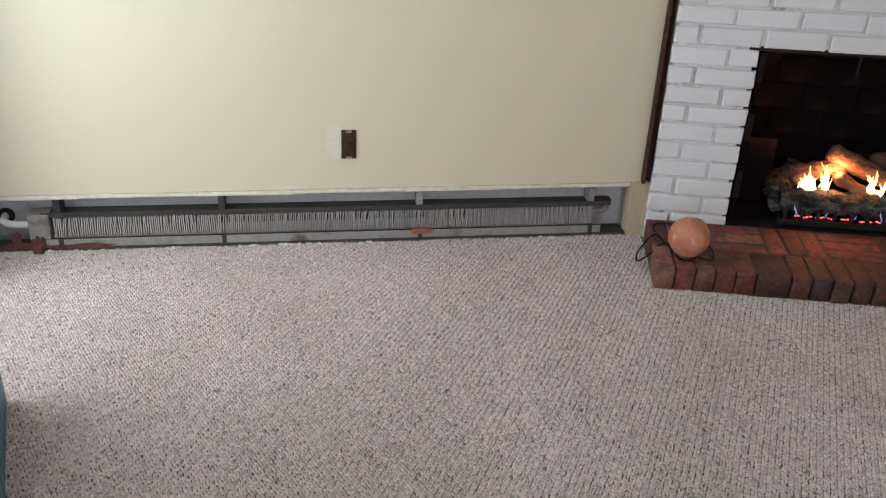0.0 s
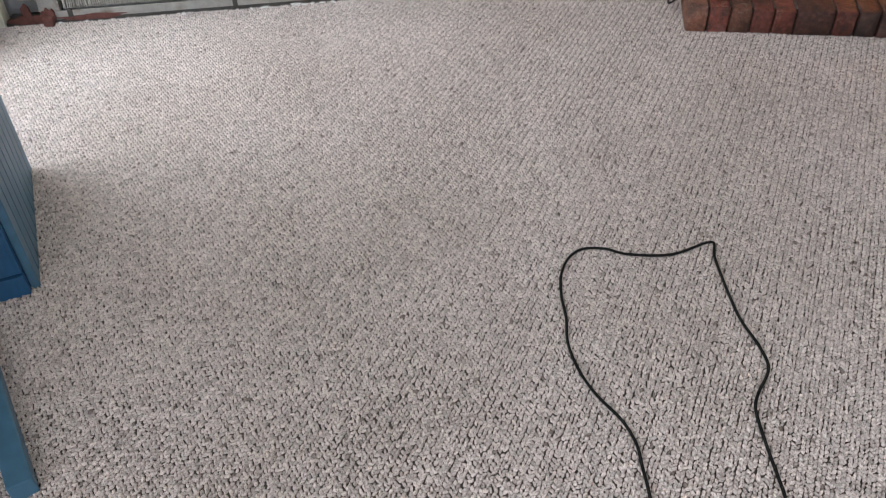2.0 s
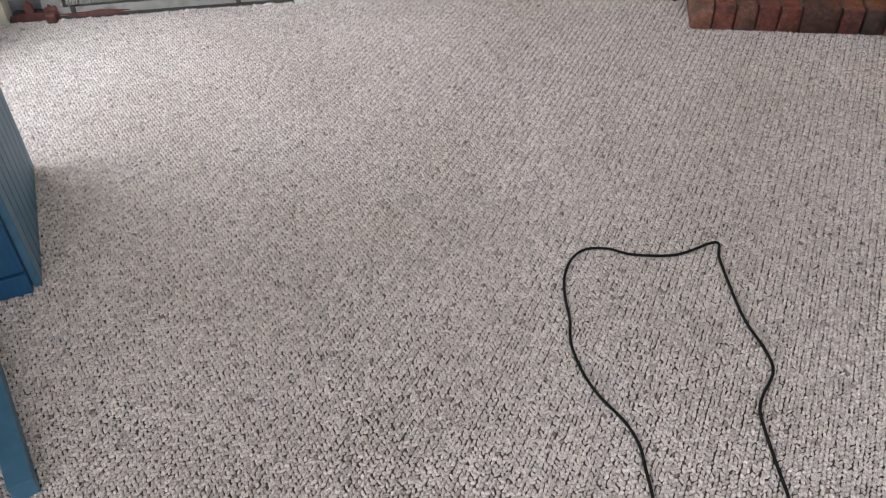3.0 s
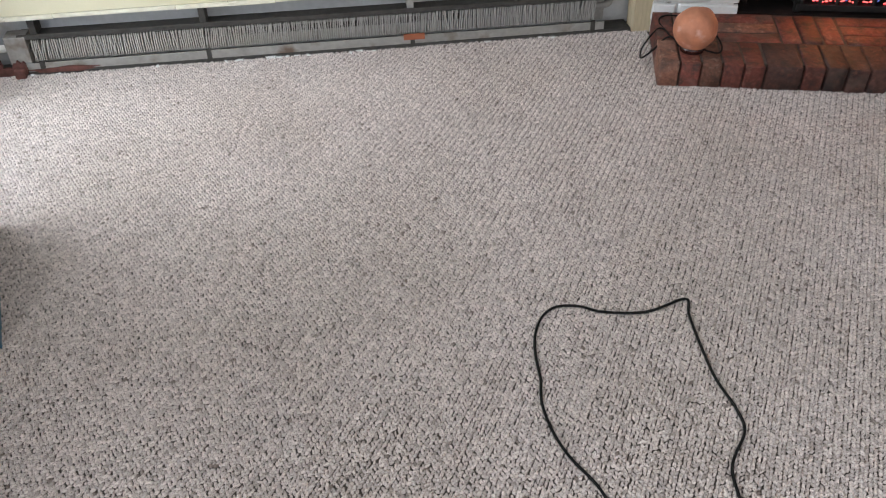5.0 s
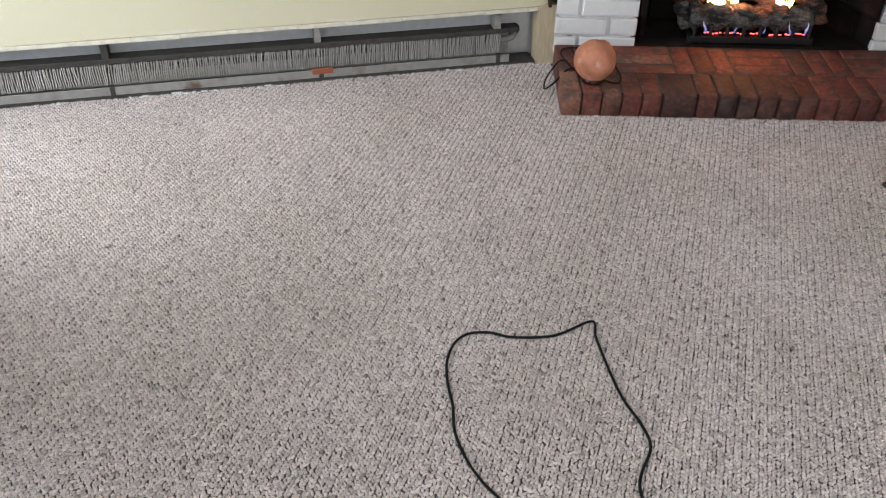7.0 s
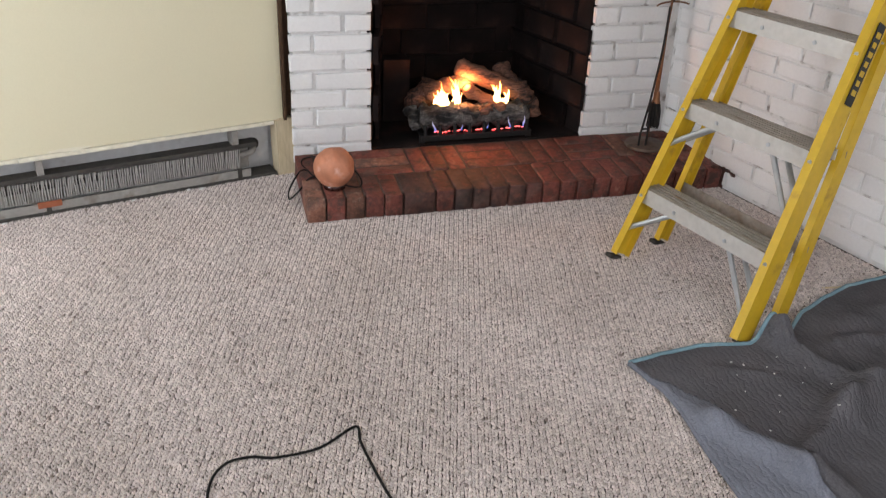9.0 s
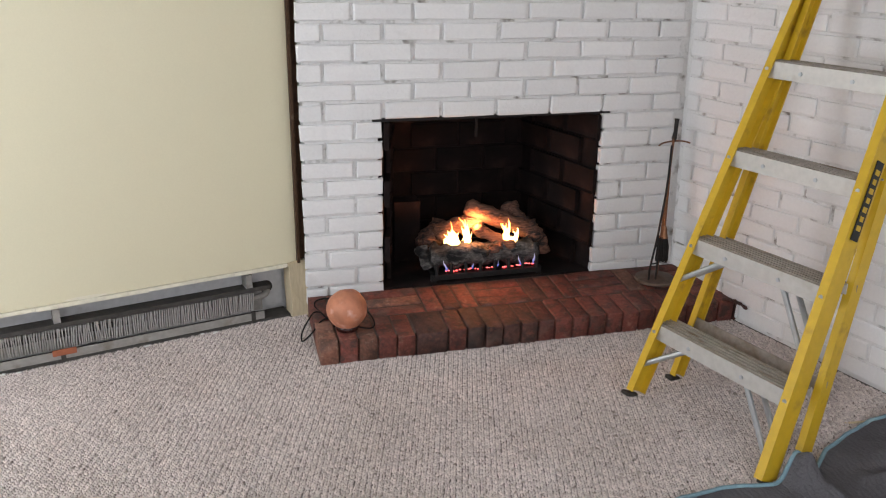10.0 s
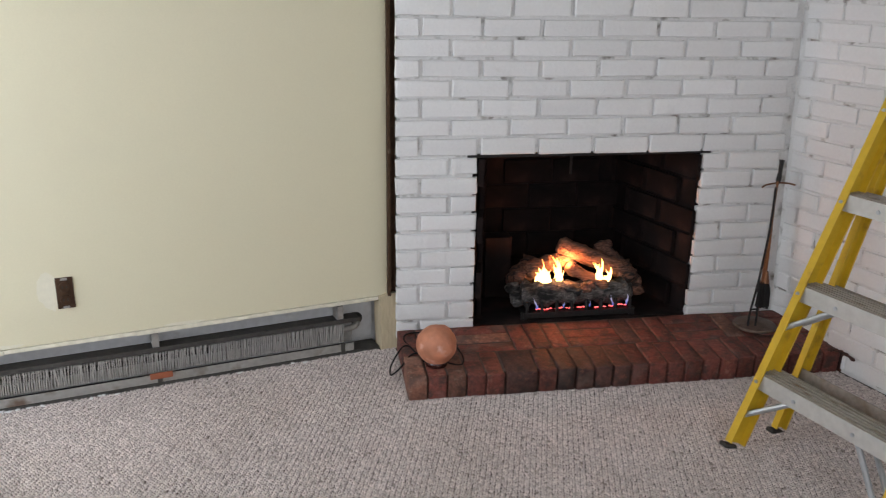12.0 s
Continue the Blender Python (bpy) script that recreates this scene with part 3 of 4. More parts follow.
part("pipe_elbow", tube(smooth_path([(X1 - 0.16, 0.034, 0.088), (X1 - 0.10, 0.034, 0.089), (X1 - 0.072, 0.045, 0.098), (X1 - 0.066, 0.085, 0.106)], 6), 0.012, 12), M_STEEL, heater, "grey pipe elbow")
part("pipe_hole", tube([(X1 - 0.066, 0.0715, 0.108), (X1 - 0.066, 0.0738, 0.108)], 0.026, 18), M_LABEL, heater, "black hole in the panel")
part("tag", box(hx(-0.875), hx(-0.80), -0.010, -0.0045, 0.030, 0.052, 0.002), M_ORANGE, heater, "faded orange tag")
for cx, cz, sx_, sz_ in ((X0 + 0.09, 0.020, 0.085, 0.016), (X0 + 0.145, 0.028, 0.03, 0.030), (X0 + 0.28, 0.018, 0.12, 0.010), (X0 + 0.075, 0.05, 0.018, 0.03)):
    bm = bmesh.new()
    ring = [bm.verts.new((cx + sx_ * math.cos(a) * rnd.uniform(0.7, 1.1), -0.0095, max(0.004, cz + sz_ * math.sin(a) * rnd.uniform(0.6, 1.1)))) for a in [k * math.pi / 9 for k in range(18)]]
    rear = [bm.verts.new(v.co + Vector((0, 0.012, 0))) for v in ring]
    bm.faces.new(ring)
    for k in range(18):
        bm.faces.new((ring[k], rear[k], rear[(k + 1) % 18], ring[(k + 1) % 18]))
    part("rust_crust", bm, M_RUST, heater, "dark red-brown rust and old paint")
part("valve_foot", box(X0 + 0.128, X0 + 0.162, -0.035, -0.008, 0.002, 0.035, 0.006), M_RUST, heater, "rusty valve foot")

rnd = random.Random(31)
for k in range(26):
    cx = rnd.choice((rnd.uniform(-1.45, -0.95), rnd.uniform(-1.45, -0.95), rnd.uniform(-2.2, -0.3)))
    bm = bmesh.new()
    bmesh.ops.create_icosphere(bm, subdivisions=1, radius=1)
    for v in bm.verts:
        v.co *= rnd.uniform(0.6, 1.3)
    crumb = tagged(part("plaster_crumb", bm, M_CHIP), "small white plaster crumb along the heater", "debris", "plaster crumbs")
    crumb.matrix_world = ROOM @ pose(cx, -0.016 + rnd.uniform(-0.008, 0.004), 0.007, 0, 0, rnd.uniform(0, 180)) @ Matrix.Diagonal((rnd.uniform(0.005, 0.018), rnd.uniform(0.003, 0.006), rnd.uniform(0.003, 0.005), 1))

# ---- gas fire
FIREBOX_D = 0.50
firebox = thing("firebox", pose(0.42, 0, HEARTH_Z), "soot-blackened firebrick fireplace opening", "fireplace", kind="structure")
BW = 0.30                                                   # half the width of the back


def slab(points, thick, up):
    """A wall along a line in plan, from z = 0 to up."""
    (xa, ya), (xb, yb) = points
    return beam(((xa + xb) / 2, (ya + yb) / 2, 0), ((xa + xb) / 2, (ya + yb) / 2, up), (xb - xa, yb - ya, 0), math.hypot(xb - xa, yb - ya), thick)


H = TOP_Z - HEARTH_Z
part("firebox_side", slab(((-0.446, 0.030), (-BW - 0.022, FIREBOX_D)), 0.05, H + 0.3), M_SOOT, firebox)
part("firebox_side", slab(((0.446, 0.030), (BW + 0.022, FIREBOX_D)), 0.05, H + 0.3), M_SOOT, firebox)
part("firebox_back", box(-0.40, 0.40, FIREBOX_D, FIREBOX_D + 0.08, 0, H + 0.3), M_SOOT, firebox)
part("firebox_floor", box(-0.45, 0.45, 0.014, FIREBOX_D, -0.10, -0.003), M_SOOT, firebox)
part("firebox_lid", box(-0.50, 0.50, 0.112, FIREBOX_D + 0.08, H + 0.30, H + 0.36), M_SOOT, firebox)
part("lintel_bar", box(-0.46, 0.46, 0.012, 0.10, H - 0.005, H + 0.006), M_IRON, firebox, "black steel lintel")
# courses of firebrick on the sides and the back
fb = [brick_mesh("firebrick", 0.205, 0.02, 0.098, 0.004, 70 + k, M_SOOT, 0.002) for k in range(3)]
rnd = random.Random(9)
for side in (-1, 1):
    p, q = Vector((side * 0.416, 0.020, 0)), Vector((side * (BW - 0.004), FIREBOX_D - 0.015, 0))
    d = (q - p).normalized()
    ang = math.degrees(math.atan2(d.y, d.x))
    for r in range(6):
        u = 0.08 if r % 2 else 0.18
        while u < (q - p).length - 0.05:
            c = p + d * u
            piece("firebrick", rnd.choice(fb), firebox, pose(c.x, c.y, 0.05 + r * 0.106, 0, 0, ang + (0 if side > 0 else 180)))
            u += 0.212
for r in range(6):
    x = -0.20 if r % 2 else -0.10
    while x < 0.27:
        piece("firebrick", rnd.choice(fb), firebox, pose(x, FIREBOX_D - 0.010, 0.05 + r * 0.106))
        x += 0.212
part("ash_door_box", box(-0.325, -0.215, 0.27, 0.36, 0.0, 0.255, 0.006), M_SOOT, firebox, "dark metal box standing at the side")
part("damper_rod", beam((0.02, 0.30, 0.50), (0.026, 0.31, 0.72), (1, 0, 0), 0.010, 0.006), M_IRON, firebox)

logs = thing("gas_log_set", pose(0.414, 0.024, HEARTH_Z) @ Matrix.Diagonal((1.03, 1.10, 0.96, 1)), "burning gas log set on a black iron grate", "gas fire")


def log(name, p0, p1, r0, r1, mat, seed, label="", seg=14, n=16, knob=0.24):
    rnd2 = random.Random(seed)
    p0, p1 = Vector(p0), Vector(p1)
    bowv = Vector((rnd2.uniform(-1, 1), rnd2.uniform(-1, 1), rnd2.uniform(-0.4, 1))) * 0.012
    bm2 = bmesh.new()
    pts, rad = [], []
    for k in range(n + 1):
        t = k / n
        pts.append(p0.lerp(p1, t) + bowv * math.sin(math.pi * t))
        taper = 1 - 0.35 * (max(0, 1 - t * n) + max(0, t * n - n + 1))
        rad.append((r0 + (r1 - r0) * t) * taper)
    tube(pts, rad, seg, bm2)
    for v in bm2.verts:
        near = min(pts, key=lambda q: (q - v.co).length)
        v.co += (v.co - near) * knob * 2 * noise.noise(v.co * 38 + Vector((seed, 0, 0))) + (v.co - near) * knob * noise.noise(v.co * 110)
    return part(name, bm2, mat, logs, label, smooth=True)


log("log", (-0.21, 0.06, 0.085), (0.22, 0.06, 0.080), 0.048, 0.046, M_CHAR, 3, "charred front log", n=20, knob=0.3)
log("log", (-0.17, 0.13, 0.145), (0.02, 0.12, 0.20), 0.040, 0.030, M_LOGCUT, 5, "orange-brown split log")
log("log", (-0.22, 0.12, 0.10), (-0.12, 0.20, 0.175), 0.046, 0.034, M_LOG, 6, "brown bark log")
log("log", (-0.045, 0.15, 0.252), (0.20, 0.10, 0.150), 0.041, 0.034, M_LOGCUT, 7, "long leaning split log", seg=9, knob=0.12)
log("log", (-0.03, 0.08, 0.190), (0.118, 0.030, 0.110), 0.027, 0.021, M_LOGCUT, 8, "short crossing split log", seg=8, knob=0.12)
log("log", (0.14, 0.20, 0.235), (0.225, 0.06, 0.115), 0.036, 0.034, M_LOG, 9, "brown bark log")
log("log", (-0.06, 0.05, 0.118), (0.01, 0.02, 0.09), 0.024, 0.022, M_CHAR, 12, "charred chunk")
log("log", (0.03, 0.015, 0.095), (0.065, 0.03, 0.125), 0.018, 0.016, M_LOG, 14, "pale bark chip")
log("log", (0.205, 0.13, 0.17), (0.252, 0.07, 0.055), 0.030, 0.026, M_LOG, 15, "brown bark log")
log("log", (-0.235, 0.10, 0.115), (-0.215, 0.05, 0.035), 0.026, 0.024, M_CHAR, 16, "charred chunk")
log("log", (0.10, 0.03, 0.085), (0.20, 0.025, 0.10), 0.022, 0.020, M_CHAR, 18, "charred chunk")
part("grate_rail", box(-0.215, 0.215, -0.006, 0.012, 0.006, 0.030, 0.003), M_IRON, logs, "black iron front rail")
for k in range(8):
    gx = -0.20 + k * 0.057
    part("grate_bar", tube(smooth_path([(gx, 0.003, 0.072), (gx, 0.001, 0.030), (gx, 0.02, 0.016), (gx, 0.16, 0.022)], 4), 0.007, 8), M_IRON, logs, "black iron grate bar")
for gx in (-0.21, 0.21):
    part("grate_leg", box(gx - 0.01, gx + 0.01, 0.0, 0.02, -0.002, 0.03, 0.002), M_IRON, logs)
part("burner_pan", box(-0.205, 0.205, 0.012, 0.15, 0.0, 0.018, 0.004), M_IRON, logs)
rnd = random.Random(21)
for k in range(26):
    ex = -0.165 + 0.36 * (k + rnd.random()) / 26
    if 0.03 < ex < 0.06:
        continue
    bm = bmesh.new()
    bmesh.ops.create_icosphere(bm, subdivisions=1, radius=1)
    for v in bm.verts:
        v.co *= rnd.uniform(0.7, 1.2)
    e = part("ember", bm, M_EMBER, logs, "glowing red ember")
    e.matrix_local = pose(ex, 0.008 + rnd.uniform(-0.002, 0.004), 0.036 + rnd.uniform(-0.003, 0.005)) @ Matrix.Diagonal((rnd.uniform(0.004, 0.009), 0.004, rnd.uniform(0.002, 0.004), 1))


def flame(x, y, z, h, r, seed, mat, label):
    """A tongue of flame: narrow foot, belly, ragged tip, licking to one side."""
    rnd2 = random.Random(seed)
    sway, ph = rnd2.uniform(-0.28, 0.22), rnd2.uniform(0, 6)
    pts, rad = [], []
    for k in range(17):
        t = k / 16
        pts.append((sway * h * t * t + 0.35 * r * math.sin(ph + 6 * t), 0.1 * r * math.cos(ph + 4 * t), h * t))
        rad.append(max(0.0003, r * (0.6 + 0.9 * t) * (1 - t) ** (1.0 + 0.5 * (seed % 3) / 2) * (1 + 0.22 * math.sin(11 * t + ph))))
    bm6 = tube(pts, rad, 9)
    for v in bm6.verts:
        v.co += Vector((noise.noise(v.co * 70 + Vector((seed, 0, 0))), 0, 0.6 * noise.noise(v.co * 55 + Vector((0, seed, 0))))) * 0.22 * r
    f = part("flame", bm6, mat, logs, label, smooth=True)
    f.matrix_local = pose(x, y, z) @ Matrix.Diagonal((1, 0.5, 1, 1))


rnd = random.Random(77)
for cx, spread, count, top in ((-0.118, 0.020, 7, 0.108), (-0.062, 0.010, 6, 0.128), (-0.145, 0.012, 3, 0.045), (0.098, 0.010, 7, 0.130), (0.126, 0.010, 3, 0.075)):
    for k in range(count):
        off = rnd.uniform(-1, 1)
        flame(cx + spread * off, (0.068 if cx < 0 else 0.050) + rnd.uniform(-0.012, 0.014), 0.108 + rnd.uniform(0, 0.008), top * (1 - 0.40 * abs(off)) * rnd.uniform(0.7, 1.05), rnd.uniform(0.014, 0.020), 100 + k + int(cx * 1000), M_FLAME, "bright yellow flame")
for a in ((-0.165, -0.002, 0.045, 0.045, 0.006, 31), (0.128, -0.004, 0.045, 0.045, 0.006, 32), (0.185, -0.004, 0.045, 0.045, 0.006, 33), (-0.06, -0.002, 0.045, 0.025, 0.005, 34), (0.04, -0.004, 0.045, 0.025, 0.005, 35)):
    flame(*a, M_BLUEFLAME, "small blue flame")
fire_lamp = bpy.data.lights.new("fire_light", "POINT")
fire_lamp.energy, fire_lamp.color, fire_lamp.shadow_soft_size = FIRE_W, (1.0, 0.34, 0.11), 0.03
new("fire_light", fire_lamp).location = (0.385, 0.100, HEARTH_Z + 0.195)

# ---- salt lamp with its cord
lamp = thing("salt_lamp", pose(-0.190, -0.272, 0.0935), "round pink salt-crystal lamp on the brick hearth", "lamp")
bm = bmesh.new()
bmesh.ops.create_icosphere(bm, subdivisions=5, radius=0.0685)
for v in bm.verts:
    v.co += v.co.normalized() * (0.0035 * noise.noise(v.co * 28) + 0.0012 * noise.noise(v.co * 90))
    if v.co.z < -0.056:
        v.co.z = -0.056
bmesh.ops.translate(bm, verts=bm.verts, vec=(0, 0, 0.078))
part("globe", bm, M_SALT, lamp, "pink-orange salt crystal globe", smooth=True)
part("base", lathe([(0.030, 0.0), (0.037, 0.004), (0.038, 0.015), (0.034, 0.023)], 24), M_LAMPWOOD, lamp, "dark turned wooden base")
part("base_rim", lathe([(0.0365, 0.0195), (0.0385, 0.0215), (0.0375, 0.0235), (0.034, 0.0245)], 24), M_SALT, lamp, "pale rim above the base")
cord_pts = [(-0.040, 0.02, 0.007), (-0.048, 0.102, 0.006), (-0.082, 0.165, 0.014), (-0.085, 0.205, 0.022), (-0.060, 0.225, 0.026), (-0.011, 0.22, 0.026), (0.03, 0.19, 0.022)]
part("lamp_cord", tube(smooth_path(cord_pts, 8), 0.0027, 8), M_BLACK, lamp, "black lamp cord looped behind the globe", smooth=True)
cord_pts = [(-0.036, 0.05, 0.010), (-0.052, 0.076, 0.012), (-0.078, 0.071, 0.010), (-0.115, 0.045, -0.020), (-0.140, 0.060, -0.052), (-0.148, 0.088, -0.066), (-0.142, 0.105, -0.038), (-0.101, 0.137, 0.010), (-0.075, 0.134, 0.015), (-0.062, 0.095, 0.012), (-0.040, 0.06, 0.009)]
part("lamp_cord", tube(smooth_path(cord_pts, 8), 0.0030, 8), M_BLACK, lamp, "black lamp cord hanging off the hearth", smooth=True)
cord_pts = [(0.030, 0.014, 0.006), (0.054, -0.006, 0.004), (0.084, -0.014, 0.004), (0.098, 0.02, 0.008), (0.094, 0.086, 0.012), (0.070, 0.15, 0.018), (0.03, 0.19, 0.022)]
part("lamp_cord", tube(smooth_path(cord_pts, 8), 0.0027, 8), M_BLACK, lamp, "black lamp cord looped beside the base", smooth=True)

# ---- fireplace tools on a round stand
tools = thing("fireplace_tool_set", pose(1.062, -0.130, 0.1045), "old fireplace tool stand with tongs and brush", "fire tools")
part("base", lathe([(0.074, 0.0), (0.080, 0.005), (0.077, 0.013), (0.052, 0.017), (0.014, 0.024)], 32), M_TOOLBASE, tools, "round tarnished cast base")
part("pole", tube(smooth_path([(0.012, 0.010, 0.02), (0.022, 0.020, 0.28), (0.040, 0.040, 0.52), (0.046, 0.046, 0.56)], 6), 0.0045, 10), M_BRASS, tools, "tarnished brass pole")
part("pole_handle", tube([(0.046, 0.046, 0.545), (0.048, 0.048, 0.56), (0.052, 0.050, 0.585), (0.055, 0.054, 0.622), (0.056, 0.055, 0.632)], [0.006, 0.010, 0.0075, 0.008, 0.010], 10), M_IRON, tools, "dark turned handle")
part("hook_bar", tube(smooth_path([(-0.030, 0.020, 0.540), (-0.008, 0.030, 0.546), (0.044, 0.046, 0.548), (0.088, 0.048, 0.545), (0.112, 0.036, 0.540)], 6), 0.0032, 8), M_BRASS, tools, "tarnished brass hook bar")
tongs = part("tongs", tube(smooth_path([(0.028, 0.026, 0.535), (0.014, 0.006, 0.38), (-0.018, -0.020, 0.20), (-0.026, -0.026, 0.150)], 6), 0.0042, 8), M_IRON, tools, "black iron tongs")
part("tong_leg", tube(smooth_path([(-0.018, -0.020, 0.20), (-0.036, -0.030, 0.12), (-0.048, -0.036, 0.065), (-0.050, -0.038, 0.020)], 5), 0.0042, 8), M_IRON, tongs)
part("tong_leg", tube(smooth_path([(-0.018, -0.020, 0.20), (-0.016, -0.030, 0.12), (-0.018, -0.036, 0.065), (-0.020, -0.038, 0.020)], 5), 0.0042, 8), M_IRON, tongs)
part("tong_link", tube([(-0.041, -0.034, 0.085), (-0.018, -0.034, 0.085)], 0.0036, 8), M_IRON, tongs)
part("brush_rod", tube(smooth_path([(0.032, 0.032, 0.535), (0.026, 0.016, 0.38), (0.014, -0.008, 0.215)], 6), 0.0045, 8), M_BRASS, tools, "tarnished brass rod")
part("brush_ferrule", tube([(0.014, -0.008, 0.225), (0.012, -0.012, 0.180)], [0.008, 0.017], 12), M_BRASS, tools, "coppery ferrule")
bm = bmesh.new()
brush_rnd = random.Random(8)
for k in range(70):
    ba, br_ = brush_rnd.uniform(0, 2 * math.pi), brush_rnd.random() ** 0.5
    foot_ = Vector((0.012 + 0.025 * br_ * math.cos(ba), -0.015 + 0.022 * br_ * math.sin(ba), 0.085 + brush_rnd.uniform(-0.005, 0.010)))
    tube([(0.012 + 0.014 * br_ * math.cos(ba), -0.012 + 0.013 * br_ * math.sin(ba), 0.186), foot_.lerp(Vector((0.012, -0.013, 0.135)), 0.15) + Vector((0, 0, 0.05)), foot_], [0.0035, 0.0042, 0.0026], 5, bm)
part("brush_head", bm, M_BRISTLE, tools, "black bristles")

# ---- stepladder, folded and leaning on the brick side wall
F1, F2 = Vector((0.622, -0.788, 0)), Vector((0.754, -1.309, 0))
L1, L2 = Vector((0.419, 0.101, 1)), Vector((0.406, 0.220, 1))       # run of the front rails for each metre of height
R1, R2 = Vector((0.838, -0.715, 0)), Vector((0.960, -1.222, 0))
S1, S2 = Vector((0.281, 0.033, 1)), Vector((0.274, 0.139, 1))
LADDER_Z = 1.51
ladder = thing("stepladder", Matrix.Translation(F1 + Vector((-0.020, 0.005, 0))), "yellow fibreglass stepladder with aluminium steps, leaning folded", "ladder")
ACROSS = (F2 - F1).normalized()


def rail(name, foot, run, inward, depth, flange, z0, z1):
    """A C-section rail: web on the outside, two flanges turned inward."""
    d = run.normalized()
    ahead = d.cross(inward)
    ahead = ahead if ahead.x < 0 else -ahead
    ahead.normalize()
    inn = (inward - d * inward.dot(d)).normalized()
    a, b = foot + run * z0 - F1, foot + run * z1 - F1
    h, t = depth / 2, 0.005
    section = ((-h, 0), (h, 0), (h, flange), (h - t, flange), (h - t, t), (t - h, t), (t - h, flange), (-h, flange))
    bm3 = bmesh.new()
    ends = [[bm3.verts.new(o + ahead * u + inn * v) for u, v in section] for o in (a, b)]
    for k in range(8):
        bm3.faces.new((ends[0][k], ends[0][(k + 1) % 8], ends[1][(k + 1) % 8], ends[1][k]))
    bm3.faces.new(ends[0][::-1])
    bm3.faces.new(ends[1])
    return part(name, bm3, M_YELLOWFG, ladder, "scuffed yellow fibreglass rail"), ahead, inn


fr1, AHEAD, IN1 = rail("front_rail", F1 - Vector((-0.029, -0.008, 0)), L1, ACROSS, 0.064, 0.026, 0.02, LADDER_Z)
fr2, AHEAD2, IN2 = rail("front_rail", F2 - Vector((-0.029, -0.008, 0)), L2, -ACROSS, 0.064, 0.026, 0.007, LADDER_Z)
rr1, _, _ = rail("rear_rail", R1, S1, ACROSS, 0.046, 0.022, 0.02, LADDER_Z)
rr2, _, _ = rail("rear_rail", R2, S2, -ACROSS, 0.046, 0.022, 0.02, LADDER_Z)
for foot, run, owner, depth in ((F1 + Vector((0.029, 0.008, 0)), L1, fr1, 0.069), (F2 + Vector((0.029, 0.008, 0)), L2, fr2, 0.069), (R1, S1, rr1, 0.051), (R2, S2, rr2, 0.051)):
    bm = beam(foot + run * 0.0 - F1, foot + run * (0.007 if owner == fr2 else 0.012) - F1, AHEAD, depth - 0.003, 0.030, 0.003)
    part("rubber_foot", bm, M_FOOT, owner, "worn dark rubber foot")
bm = beam(F2 + Vector((0.029, 0.008, 0)) + L2 * 0.622 - F1 + ACROSS * 0.0035, F2 + Vector((0.029, 0.008, 0)) + L2 * 0.820 - F1 + ACROSS * 0.0035, AHEAD2, 0.034, 0.002)
sticker = part("brand_sticker", bm, M_LABEL, fr2, "black sticker with a yellow mark")
for k in range(7):
    z = 0.647 + k * 0.0232
    a = F2 + Vector((0.029, 0.008, 0)) + L2 * z - F1 + ACROSS * 0.0048
    part("sticker_bar", beam(a, a + L2 * 0.013, AHEAD2, 0.016 if k % 2 else 0.020, 0.0012), M_YELLOWFG, sticker)
DEEP = Vector((-ACROSS.y, ACROSS.x, 0))                      # from the front towards the wall
DEEP = DEEP if DEEP.x > 0 else -DEEP
for k, z in enumerate((0.236, 0.501, 0.768, 1.027, 1.276)):
    a = F1 + L1 * z - F1 + ACROSS * 0.004
    b = F2 + L2 * z - F1 - ACROSS * 0.004
    step = part("step", beam(a + DEEP * 0.002 + Vector((0, 0, -0.023)), b + DEEP * 0.002 + Vector((0, 0, -0.023)), DEEP, 0.004, 0.050, 0.0012), M_ALU, ladder, "scuffed aluminium step with a ribbed tread")
    part("tread", beam(a + DEEP * 0.044, b + DEEP * 0.044, DEEP, 0.082, 0.004, 0.001), M_TREAD, step, "grimy ribbed tread")
    for j in range(5):
        o = DEEP * (0.014 + j * 0.015) + Vector((0, 0, 0.0030))
        part("rib", beam(a + o, b + o, DEEP, 0.005, 0.003), M_TREAD, step)
    part("rear_lip", beam(a + DEEP * 0.084 + Vector((0, 0, -0.014)), b + DEEP * 0.084 + Vector((0, 0, -0.014)), DEEP, 0.003, 0.03), M_ALU, step)
    for t in (0.28, 0.68):
        c = a.lerp(b, t) + Vector((0, 0, -0.024))
        part("rivet", tube([c - DEEP * 0.003, c + DEEP * 0.001], 0.006, 10), M_GALV, step)
    for c, owner, sgn in ((F1 + L1 * (z - 0.02) - F1, fr1, 1), (F2 + L2 * (z - 0.02) - F1, fr2, -1)):
        c = c + ACROSS * sgn * 0.012
        part("rivet", tube([c - DEEP * 0.006, c - DEEP * 0.001], 0.0065, 10), M_GALV, owner)
    if k < 4:
        p, q = R1 + S1 * (z - 0.035) - F1, R2 + S2 * (z - 0.035) - F1
        part("rear_bar", beam(p, q, DEEP, 0.004, 0.040, 0.001), M_TREAD, ladder, "dull grey rear cross bar")
    if k < 2:
        for t0, t1 in ((0.0, 0.24), (1.0, 0.70)):
            low, up_ = ((F1 + L1 * (z - 0.125) - F1) if t0 == 0 else (F2 + L2 * (z - 0.185) - F1)), a.lerp(b, t1)
            for dd in (0.012, 0.066):
                part("brace", tube([low + DEEP * dd + ACROSS * (0.01 if t0 == 0 else -0.01), up_ + DEEP * dd + Vector((0, 0, -0.045))], 0.0085, 8), M_GALV, ladder, "galvanised diagonal brace")
